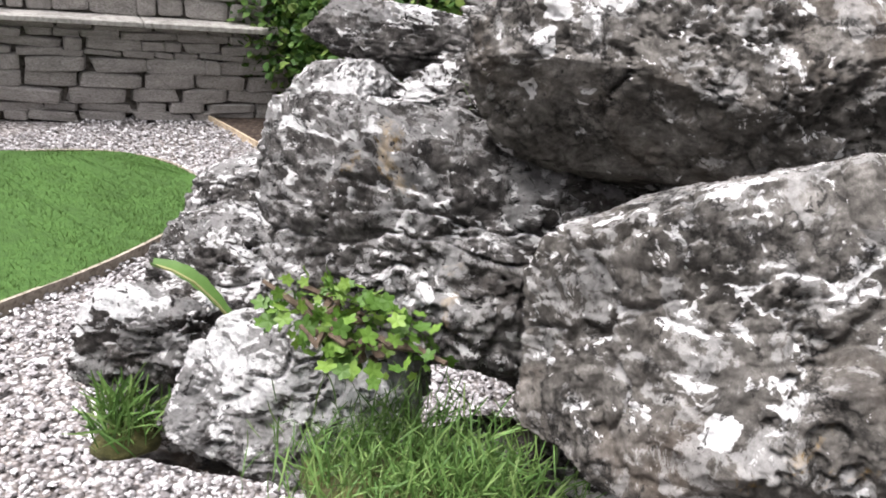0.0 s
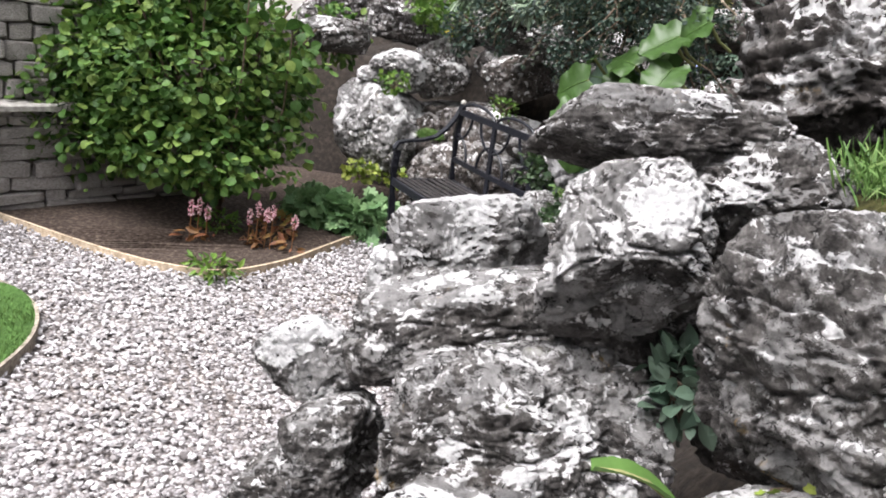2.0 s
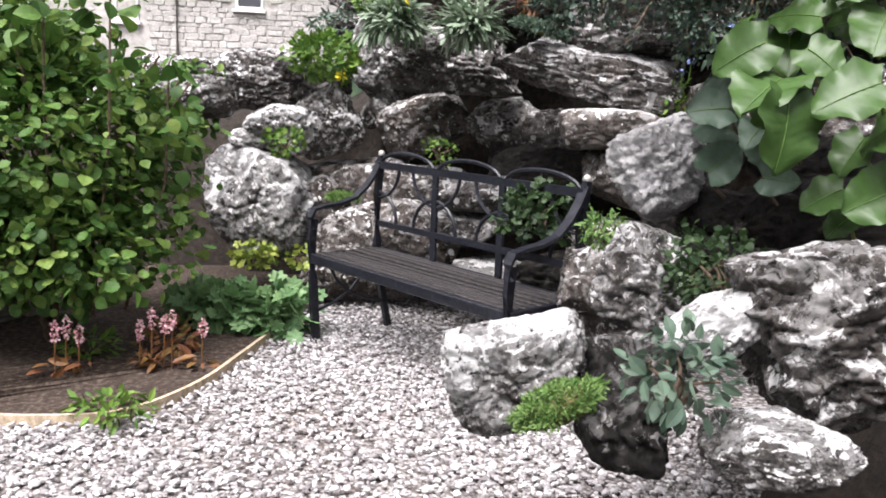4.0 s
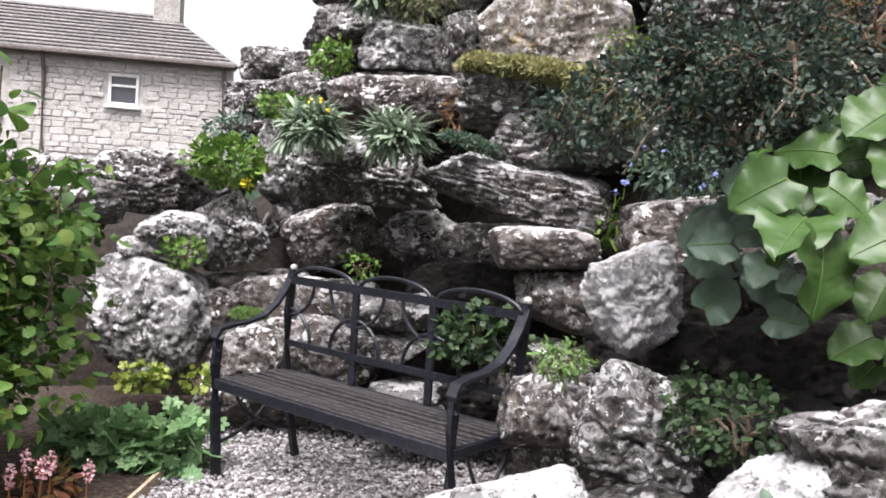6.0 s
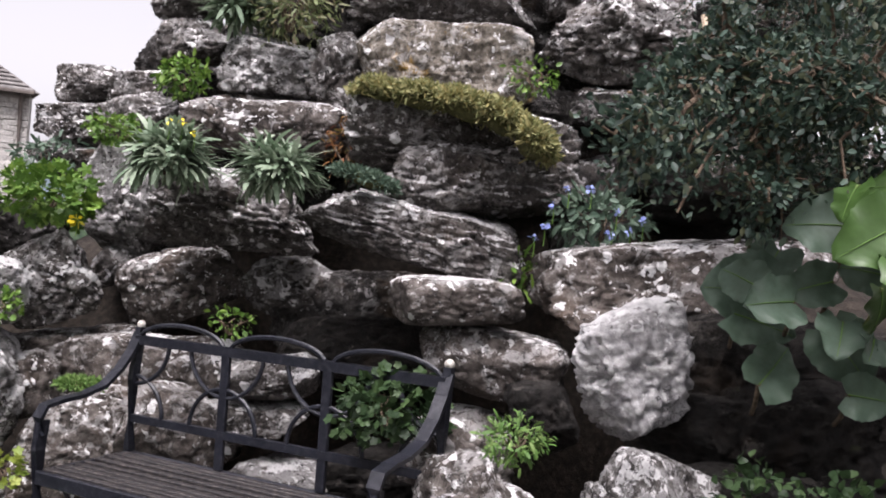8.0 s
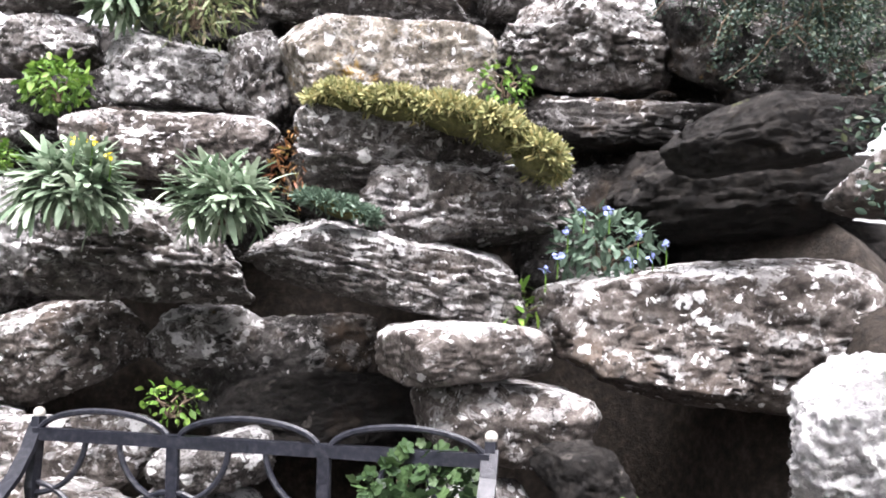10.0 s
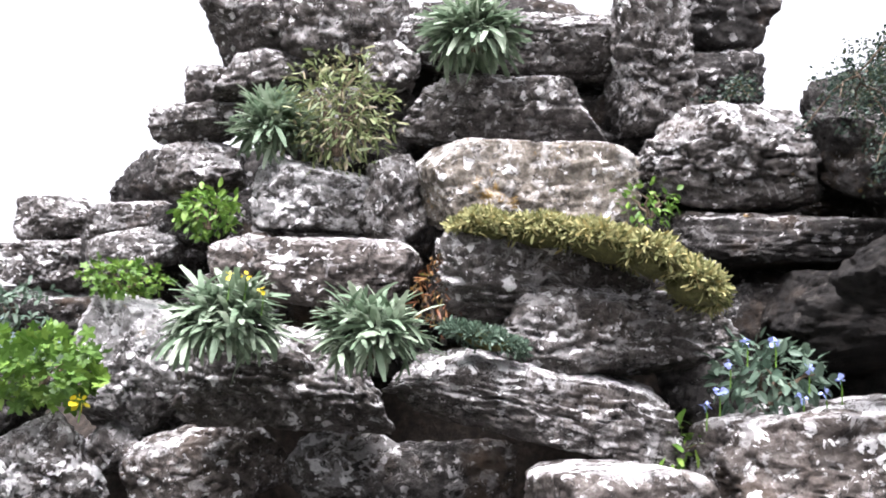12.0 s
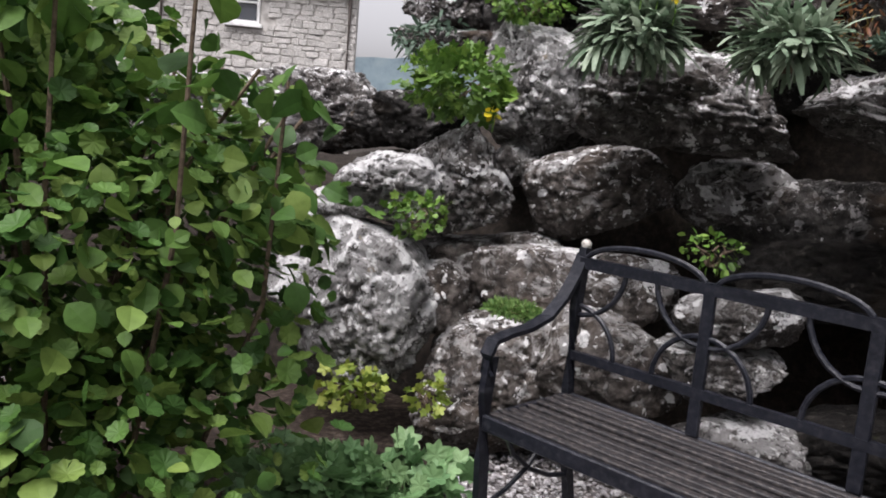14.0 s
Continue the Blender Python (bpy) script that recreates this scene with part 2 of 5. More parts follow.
hazel_green = leaf_material("hazel_green", [(0.028, 0.075, 0.014), (0.06, 0.135, 0.026), (0.095, 0.18, 0.036), (0.18, 0.26, 0.06)], 0.6, 0.3)
hosta_green = leaf_material("big_leaf_green", [(0.02, 0.05, 0.013), (0.04, 0.085, 0.02), (0.075, 0.13, 0.035)], 0.42, 0.15)
blue_green = leaf_material("blue_green_leaf", [(0.05, 0.085, 0.06), (0.08, 0.125, 0.09), (0.12, 0.17, 0.125)])
silver_green = leaf_material("silver_green", [(0.11, 0.165, 0.105), (0.19, 0.255, 0.175), (0.32, 0.38, 0.29)], 0.6)
bright_green = leaf_material("bright_green", [(0.05, 0.11, 0.018), (0.09, 0.18, 0.028), (0.17, 0.27, 0.05)])
lime_green = leaf_material("lime_green", [(0.13, 0.2, 0.035), (0.22, 0.29, 0.05), (0.34, 0.38, 0.08)])
soft_green = leaf_material("soft_green", [(0.1, 0.2, 0.085), (0.16, 0.29, 0.125), (0.23, 0.36, 0.17)])
dark_green = leaf_material("dark_green", [(0.016, 0.034, 0.014), (0.03, 0.06, 0.022), (0.055, 0.095, 0.035)])
conifer_green = leaf_material("conifer_green", [(0.01, 0.022, 0.016), (0.022, 0.042, 0.031), (0.055, 0.09, 0.068), (0.06, 0.065, 0.03)])
dry_green = leaf_material("dry_green", [(0.09, 0.12, 0.05), (0.14, 0.18, 0.075), (0.22, 0.24, 0.12), (0.19, 0.15, 0.1)])
moss_green = leaf_material("moss_green", [(0.1, 0.11, 0.045), (0.19, 0.2, 0.08), (0.34, 0.33, 0.16), (0.3, 0.25, 0.1)], 0.8)
grass_green = leaf_material("grass_green", [(0.06, 0.13, 0.03), (0.1, 0.19, 0.045), (0.17, 0.25, 0.08)], 0.6)
lawn_green = leaf_material("lawn_green", [(0.05, 0.1, 0.02), (0.065, 0.125, 0.025), (0.09, 0.155, 0.035)], 0.6)
russet = leaf_material("russet_leaf", [(0.14, 0.05, 0.03), (0.22, 0.1, 0.04), (0.2, 0.17, 0.05)])
petal_blue = leaf_material("petal_blue", [(0.22, 0.27, 0.62), (0.32, 0.38, 0.72), (0.5, 0.55, 0.8)])
petal_pink = leaf_material("petal_pink", [(0.6, 0.22, 0.3), (0.75, 0.45, 0.5), (0.8, 0.68, 0.68)])
petal_yellow = leaf_material("petal_yellow", [(0.75, 0.6, 0.03), (0.8, 0.68, 0.05), (0.82, 0.72, 0.12)])
lawn_base = plain("lawn_base", [(0.03, 0.075, 0.014), (0.045, 0.1, 0.02), (0.06, 0.125, 0.028)], 60, 0.95, 0.008, per_object=False)


def gravel_material(name):
    m = shader(name, 0.85)
    v = coords(m, False)
    vor = add(m, "ShaderNodeTexVoronoi", Scale=58.0)
    wire(m, v, vor.inputs["Vector"])
    sep = add(m, "ShaderNodeSeparateColor")
    wire(m, vor.outputs["Color"], sep.inputs[0])
    col = ramp(m, sep.outputs[0], [(0.0, (0.12, 0.11, 0.11)), (0.45, (0.3, 0.287, 0.288)), (0.8, (0.48, 0.468, 0.47)), (1.0, (0.63, 0.62, 0.62))])
    col = mix(m, 1.0, col, ramp(m, noise_at(m, v, 1.2, 5), [(0.3, (0.7, 0.65, 0.6)), (0.6, (1, 1, 1))]), "MULTIPLY")
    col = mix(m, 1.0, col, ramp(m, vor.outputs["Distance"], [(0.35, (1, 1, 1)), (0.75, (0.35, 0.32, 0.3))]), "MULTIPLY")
    base(m, col)
    bump(m, [(ramp(m, vor.outputs["Distance"], [(0.0, (1, 1, 1)), (0.8, (0, 0, 0))]), 0.012)])
    return m


gravel = gravel_material("gravel")
pebble_mat = shader("pebbles", 0.8)
geo = add(pebble_mat, "ShaderNodeNewGeometry")
pc = ramp(pebble_mat, geo.outputs["Random Per Island"], [(0.0, (0.13, 0.12, 0.12)), (0.3, (0.27, 0.258, 0.26)), (0.65, (0.4, 0.39, 0.4)), (1.0, (0.6, 0.595, 0.6))])
base(pebble_mat, mix(pebble_mat, 1.0, pc, ramp(pebble_mat, noise_at(pebble_mat, coords(pebble_mat, False), 120, 4), [(0.3, (0.7, 0.68, 0.66)), (0.65, (1, 1, 1))]), "MULTIPLY"))


# ---- mesh helpers ----
def part(name, bm, material, parent=None, label="", smooth=False):
    me = bpy.data.meshes.new(name)
    bm.to_mesh(me)
    bm.free()
    return mesh_part(name, me, material, parent, label, smooth)


def mesh_part(name, me, material, parent=None, label="", smooth=False):
    me.materials.append(material)
    if smooth:
        me.polygons.foreach_set("use_smooth", [True] * len(me.polygons))
    ob = new(name, me)
    if parent is not None:
        ob.parent = parent
    return tagged(ob, label)


def thing(name, m, label, category, group="", kind=""):
    ob = new(name)
    ob.matrix_world = m
    return tagged(ob, label, category, group, kind)


def from_lists(name, verts, faces):
    me = bpy.data.meshes.new(name)
    me.from_pydata([tuple(v) for v in verts], [], faces)
    me.update()
    return me


def box(bm, x0, x1, y0, y1, z0, z1, bevel=0.0):
    r = bmesh.ops.create_cube(bm, size=1.0)
    bmesh.ops.scale(bm, vec=(x1 - x0, y1 - y0, z1 - z0), verts=r["verts"])
    bmesh.ops.translate(bm, vec=((x0 + x1) / 2, (y0 + y1) / 2, (z0 + z1) / 2), verts=r["verts"])
    if bevel:
        edges = list({e for v in r["verts"] for e in v.link_edges})
        bmesh.ops.bevel(bm, geom=edges, offset=bevel, segments=1, affect="EDGES")
    return bm


def tube(bm, pts, r, sides=7, flat=None, taper=1.0):
    """A bar swept along pts; flat: (half width, half thickness) for a flat bar, its width kept level."""
    pts = [Vector(p) for p in pts]
    rings = []
    for i, p in enumerate(pts):
        d = (pts[min(i + 1, len(pts) - 1)] - pts[max(i - 1, 0)]).normalized()
        side = d.cross(Vector((0, 0, 1)))
        side = side.normalized() if side.length > 1e-3 else Vector((1, 0, 0))
        up = side.cross(d)
        k = 1 + (taper - 1) * i / max(1, len(pts) - 1)
        if flat:
            offs = [side * a * flat[0] + up * b * flat[1] for a, b in ((1, 1), (-1, 1), (-1, -1), (1, -1))]
        else:
            offs = [(side * math.cos(a) + up * math.sin(a)) * r * k for a in (2 * math.pi * j / sides for j in range(sides))]
        rings.append([bm.verts.new(p + o) for o in offs])
    n = len(rings[0])
    for a, b in zip(rings, rings[1:]):
        for j in range(n):
            bm.faces.new((a[j], a[(j + 1) % n], b[(j + 1) % n], b[j]))
    bm.faces.new(rings[0][::-1])
    bm.faces.new(rings[-1])
    return bm


def arc(cx, cz, r, a0, a1, y, n=14):
    return [(cx + r * math.cos(radians(a0 + (a1 - a0) * i / n)), y, cz + r * math.sin(radians(a0 + (a1 - a0) * i / n))) for i in range(n + 1)]


SPHERES = {}


def unit_sphere(level):
    if level not in SPHERES:
        bm = bmesh.new()
        bmesh.ops.create_icosphere(bm, subdivisions=level, radius=1.0)
        bm.verts.ensure_lookup_table()
        SPHERES[level] = (np.array([v.co[:] for v in bm.verts]), [tuple(v.index for v in f.verts) for f in bm.faces])
        bm.free()
    return SPHERES[level]


def stone_mesh(size, seed, boxy=0.5, strata=0.3, level=4, rough=1.0):
    """A weathered stone: a rounded block, split by flat breaks, layered, then roughened."""
    rng = np.random.default_rng(seed * 7 + 3)
    dirs, faces = unit_sphere(level)
    e = 2.0 + 5.0 * boxy
    r = 1.0 / (np.abs(dirs) ** e).sum(1) ** (1 / e)
    p = dirs * r[:, None]
    for _ in range(int(11 + 5 * boxy)):
        n = rng.normal(size=3)
        n /= np.linalg.norm(n)
        lim = rng.uniform(0.64, 0.97) * (np.abs(p @ n).max())
        over = p @ n - lim
        p = p - np.outer(np.clip(over, 0, None) * rng.uniform(0.7, 1.0), n)
    tx, ty, sk = rng.uniform(-0.22, 0.22), rng.uniform(-0.2, 0.2), rng.uniform(-0.16, 0.16)
    p = np.stack([p[:, 0] * (1 + tx * p[:, 2]), p[:, 1], p[:, 2] * (1 + ty * p[:, 0]) + sk * p[:, 0]], 1)
    half = np.array(size) / 2
    p = p * half
    p *= half / np.abs(p).max(0)
    small = float(min(size))
    off = Vector(rng.uniform(-50, 50, 3))
    out = []
    f1, f2, f3 = 1.6 / small, 4.5 / small, 13.0 / small
    beds = 5.0 + 5.0 * strata
    thick = rng.uniform(-0.5, 0.5, 64)
    for q, d in zip(p, dirs):
        v = Vector(q)
        a = noise.fractal(v * f1 + off, 1.0, 2.0, 3) * 0.11
        b = -abs(noise.noise(v * f2 + off)) * 0.12
        c = noise.fractal(v * f3 + off, 0.6, 2.2, 4 if level < 6 else 6) * 0.042
        near, _ = noise.voronoi(v * f1 * 1.5 + off + Vector((b, c, a)) * 6)
        split = -0.1 * max(0.0, 1 - (near[1] - near[0]) / 0.09)
        lay = 0.0
        if strata:
            # beds of uneven reach with a sharp groove between them
            w = (v.z / small + 0.16 * noise.noise(v * f1 * 1.1 + off) + 0.05 * noise.noise(v * f2 * 1.5)) * beds
            k, f = math.floor(w), w - math.floor(w)
            lip = thick[k % 64] + noise.noise(Vector((v.x * f2, v.y * f2, k * 3.7)) + off) * 0.8
            edge = min(1.0, min(f, 1 - f) / 0.12)
            lay = strata * (0.075 * lip * edge + 0.06 * (f - 0.5) * edge - 0.1 * (1 - edge) ** 2)
        side = d if abs(d[2]) < 0.6 else d * np.array([1, 1, 0.5])
        out.append(v + Vector(side) * (small * rough * (a + b + c + split * (0.6 if strata > 0.3 else 1.0) + lay)))
    return from_lists("stone", out, faces)


def boulder(at, size, turn, seed, material, boxy=0.5, strata=0.3, level=4, label=""):
    me = stone_mesh(size, seed, boxy, strata, level + (1 if level < 6 else 0), {"near_stone": 0.38, "brown_stone": 0.5, "white_stone": 0.8, "yellow_stone": 0.4, "lichen_stone": 0.62, "white_lichen_stone": 0.55}.get(material.name, 0.72))
    ob = mesh_part("boulder", me, material, None, "", True)
    ob.matrix_world = pose(*at, *turn)
    kinds = {"limestone": "rough grey limestone boulder with pale lichen", "recess_shade_stone": "recessed rockery stone with the shade put into its dark colour", "white_lichen_stone": "rounded boulder coated in white lichen", "lichen_stone": "grey boulder crusted with white lichen", "brown_stone": "rounded brown boulder with small lichen spots",
             "dark_shaded_stone": "dark weathered rockery stone, its shade partly put into the colour", "white_stone": "white crystalline stone set in the rockery", "near_stone": "large weathered grey boulder in the rockery", "yellow_stone": "pale stone with yellow lichen"}
    tagged(ob, label or kinds[material.name], "boulder", "rockery boulders")
    return ob


# leaf shapes: length along +Y, face up
def broad_leaf(length=1.0, width=0.7, cup=0.12, droop=0.15):
    rows = [(0, 0.02), (0.18, 0.34), (0.42, 0.5), (0.68, 0.42), (0.88, 0.2), (1.0, 0.0)]
    v, f = [], []
    for t, w in rows:
        z = -droop * t * t
        v += [(-w * width, t * length, z + cup * w), (0, t * length, z), (w * width, t * length, z + cup * w)]
    for i in range(len(rows) - 1):
        a, b = 3 * i, 3 * i + 3
        f += [(a, a + 1, b + 1, b), (a + 1, a + 2, b + 2, b + 1)]
    return np.array(v), f


def strap_leaf(width=0.1, droop=0.5):
    v, f = [], []
    for i, w in enumerate((0.5, 0.85, 1.0, 0.98, 0.45)):
        t = i / 4
        v += [(-w * width / 2, t, -droop * t * t), (w * width / 2, t, -droop * t * t)]
    for i in range(4):
        f.append((2 * i, 2 * i + 1, 2 * i + 3, 2 * i + 2))
    return np.array(v), f


def lobed_leaf(lobes=5, deep=0.3, cup=0.12):
    n = lobes * 4
    v, f = [(0, 0.45, 0)], []
    for i in range(n):
        a = 2 * math.pi * i / n
        r = 0.5 * (1 - deep * (0.5 - 0.5 * math.cos(lobes * a)) + 0.03 * math.sin(3 * lobes * a))
        v.append((r * math.sin(a), 0.45 - r * math.cos(a), cup * r * r * 4 * 0.5 + 0.02 * math.sin(lobes * a)))
    for i in range(n):
        f.append((0, 1 + i, 1 + (i + 1) % n))
    return np.array(v), f


def sprig_leaf():
    """A short feathery twig end: a flat rib with small side blades."""
    v, f = [], []
    for i in range(5):
        t = i / 5
        for s in (-1, 1):
            k = len(v)
            v += [(0, t, 0), (s * 0.02, t + 0.06, 0.01), (s * 0.26 * (1 - 0.6 * t), t + 0.24, 0.05 * (1 if i % 2 else -1))]
            f.append((k, k + 1, k + 2) if s > 0 else (k, k + 2, k + 1))
    return np.array(v), f


def scatter_mesh(name, shape, places, axes, ups, sizes):
    """One mesh of many leaves: each with its foot, its long axis, its upper side and its length."""
    tv, tf = shape
    y = axes / np.linalg.norm(axes, axis=1)[:, None]
    x = np.cross(y, ups)
    x /= np.linalg.norm(x, axis=1)[:, None] + 1e-9
    z = np.cross(x, y)
    v = places[:, None, :] + sizes[:, None, None] * (tv[None, :, 0, None] * x[:, None, :] + tv[None, :, 1, None] * y[:, None, :] + tv[None, :, 2, None] * z[:, None, :])
    k, n = len(tv), len(places)
    faces = [tuple(i * k + j for j in f) for i in range(n) for f in tf]
    return from_lists(name, v.reshape(-1, 3), faces)


def crown(name, parent, material, shape, n, radii, size, seed, centre=(0, 0, 0), shell=0.45, up=0.5, out=1.0, clump=0, label="", smooth=False):
    """Leaves in the outer part of an uneven ellipsoid."""
    rng = np.random.default_rng(seed)
    d = rng.normal(size=(n, 3))
    d /= np.linalg.norm(d, axis=1)[:, None]
    r = shell + (1 - shell) * rng.random(n) ** 0.6
    lump = np.array([1 + 0.28 * noise.noise(Vector(q * 2.2 + seed)) + 0.18 * noise.noise(Vector(q * 5.0 - seed)) for q in d])
    p = d * (r * lump)[:, None] * np.array(radii) + np.array(centre)
    axes = out * d + rng.normal(size=(n, 3)) * 0.7
    axes[:, 2] -= 0.2
    ups = rng.normal(size=(n, 3)) * 0.65 + d * 0.4
    ups[:, 2] += up + 0.4
    s = size * rng.uniform(0.45, 1.3, n)
    return mesh_part(name, scatter_mesh(name, shape, p, axes, ups, s), material, parent, label, smooth)


def stems(parent, n, height, spread, r, seed, base_r=0.05, material=None, name="stem"):
    rng = np.random.default_rng(seed)
    for i in range(n):
        a, k = rng.uniform(0, 2 * math.pi), rng.uniform(0.3, 1.0)
        pts = []
        for j in range(5):
            t = j / 4
            pts.append((math.cos(a) * (base_r + spread * k * t ** 1.3) + rng.normal() * 0.015 * t, math.sin(a) * (base_r + spread * k * t ** 1.3) + rng.normal() * 0.015 * t, height * t * (1 - 0.25 * k * t)))
        part(name, tube(bmesh.new(), pts, r, 6, taper=0.35), material or bark, parent)


def tuft(at, n, length, width, material, seed, label, category="plant", droop=0.5, spread=0.065, name="tufted_plant"):
    """A dense mound of narrow leaves springing from several crowns."""
    rng = np.random.default_rng(seed)
    root = thing(name, pose(*at), label, category)
    dome = rng.normal(size=(70, 3))
    dome[:, 2] = np.abs(dome[:, 2]) * 0.9 - 0.25
    dome /= np.linalg.norm(dome, axis=1)[:, None]
    which = rng.integers(0, 70, n)
    d = dome[which]
    p = d * rng.uniform(0.25, 1.0, (n, 1)) * np.array([spread, spread, spread * 0.95]) * 1.75 + rng.normal(size=(n, 3)) * 0.012
    axes = d * 0.8 + rng.normal(size=(n, 3)) * 0.6
    axes[:, 2] += 0.3
    ups = np.array([0, 0, 1.0]) + rng.normal(size=(n, 3)) * 0.25
    mesh_part("leaves", scatter_mesh("leaves", strap_leaf(width / length, droop), p, axes, ups, length * rng.uniform(0.6, 1.15, n)), material, root)
    part("crown", tube(bmesh.new(), [(0, 0, -0.05), (0, 0, 0.0)], 0.02, 7, taper=0.6), bark, root)
    return root


def leafy(at, radii, n, size, material, shape, seed, label, category="plant", name="leafy_plant", n_stems=5, up=0.6, shell=0.4):
    root = thing(name, pose(*at), label, category)
    crown("leaves", root, material, shape, n, radii, size, seed, (0, 0, radii[2] * 0.7), shell, up)
    stems(root, n_stems, radii[2] * 1.1, max(radii[:2]) * 0.7, 0.006, seed + 1, 0.01)
    return root


def mat_plant(at, size, turn, n, leaf, material, seed, label, name="moss_cushion", category="moss", under=None):
    """A low cushion: a domed pad covered in fine upright leaves."""
    rng = np.random.default_rng(seed)
    root = thing(name, pose(*at, *turn), label, category)
    me = stone_mesh(tuple(0.8 * k for k in size), seed, 0.1, 0.0, 4, 0.9)
    mesh_part("pad", me, under or moss_pad, root, "", True)
    n = int(n * 1.6)
    d = rng.normal(size=(n, 3))
    d[:, 2] = np.abs(d[:, 2]) * 0.9 - 0.25
    d /= np.linalg.norm(d, axis=1)[:, None]
    lump = np.array([1 + 0.35 * noise.noise(Vector(q * 3.0 + seed)) for q in d])
    p = d * np.array(size) / 2 * (0.82 * lump + rng.normal(size=n) * 0.05)[:, None]
    fronds = mesh_part("fronds", scatter_mesh("fronds", strap_leaf(0.24, 0.3), p, d * 0.8 + rng.normal(size=(n, 3)) * 0.6, rng.normal(size=(n, 3)), leaf * rng.uniform(0.5, 1.4, n)), material, root)
    tagged(fronds, kind="stuff")
    return root


moss_pad = plain("moss_pad", [(0.035, 0.035, 0.012), (0.07, 0.07, 0.022), (0.12, 0.115, 0.04)], 60, 0.95, 0.01)

# ---- ground ----
ground_bm = bmesh.new()
bmesh.ops.create_grid(ground_bm, x_segments=4, y_segments=4, size=600)
for v in ground_bm.verts:
    v.co.z = -0.03
ground = tagged(part("ground", ground_bm, soil), "bare garden earth reaching to the horizon", "ground", kind="structure")

path_bm = bmesh.new()
bmesh.ops.create_grid(path_bm, x_segments=60, y_segments=60, size=5.5)
for v in path_bm.verts:
    v.co.z = 0.012 * noise.noise(v.co * 1.4)
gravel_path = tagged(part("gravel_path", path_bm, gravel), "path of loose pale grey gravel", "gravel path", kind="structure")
gravel_path.location = (-1.0, 3.4, -0.012)


BED = [(-2.3, 5.2), (-1.95, 5.08), (-1.61, 4.95), (-1.28, 4.84), (-0.97, 4.78), (-0.68, 4.82), (-0.46, 5.1), (-0.31, 5.5), (-0.17, 5.92), (-0.08, 6.2)]
LAWN = [(-0.98, 2.2), (-0.97, 2.7), (-0.96, 3.1), (-0.99, 3.45), (-1.04, 3.75), (-1.17, 4.0), (-1.36, 4.16), (-1.6, 4.25), (-1.85, 4.22), (-2.1, 4.05), (-2.4, 3.6), (-2.9, 2.9)]


def smooth_line(pts, per=8):
    out = []
    for i in range(len(pts) - 1):
        p = [Vector((*pts[max(0, min(len(pts) - 1, i + k))], 0)) for k in (-1, 0, 1, 2)]
        for j in range(per):
            t = j / per
            out.append(0.5 * (2 * p[1] + (p[2] - p[0]) * t + (2 * p[0] - 5 * p[1] + 4 * p[2] - p[3]) * t * t + (3 * p[1] - p[0] - 3 * p[2] + p[3]) * t ** 3))
    out.append(Vector((*pts[-1], 0)))
    return out


def sheet(name, line, z, material, label, category):
    bm = bmesh.new()
    bm.faces.new([bm.verts.new((p[0], p[1], z)) for p in line])
    bmesh.ops.triangulate(bm, faces=bm.faces[:])
    for _ in range(2):
        bmesh.ops.subdivide_edges(bm, edges=bm.edges[:], cuts=1)
    for v in bm.verts:
        v.co.z += 0.015 * noise.noise(v.co * 3.0)
    return tagged(part(name, bm, material), label, category, kind="structure")


bed_line, lawn_line = smooth_line(BED), smooth_line(LAWN)
sheet("flower_bed", bed_line + [Vector((0.2, 6.9, 0)), Vector((-0.5, 7.6, 0)), Vector((-2.4, 7.0, 0))], 0.025, bed_soil, "dark brown soil of the planted bed", "flower bed")
sheet("lawn", lawn_line + [Vector((-3.2, 2.2, 0))], 0.045, lawn_base, "closely mown green lawn", "lawn")


def edging(name, line, height, thick, label, material):
    root = tagged(new(name), label, "edging")
    for i in range(0, len(line) - 1, 8):
        seg = line[i:i + 9]
        part("board", tube(bmesh.new(), [(p.x, p.y, height / 2 - 0.005) for p in seg], 0, flat=(thick / 2, height / 2 + 0.01)), material, root)
    return root


edging("bed_edging", bed_line, 0.032, 0.016, "thin pale wooden edging strip along the flower bed", edging_wood)
edging("lawn_edging", lawn_line, 0.04, 0.014, "weathered wooden edging board round the lawn", lawn_board)


def inside(x, y, poly):
    c, j = False, len(poly) - 1
    for i in range(len(poly)):
        (xi, yi), (xj, yj) = poly[i][:2], poly[j][:2]
        if (yi > y) != (yj > y) and x < (xj - xi) * (y - yi) / (yj - yi) + xi:
            c = not c
        j = i
    return c


bed_poly = [(p.x, p.y) for p in bed_line] + [(0.2, 6.9), (-0.5, 7.6), (-2.4, 7.0)]
lawn_poly = [(p.x, p.y) for p in lawn_line] + [(-3.2, 2.2)]


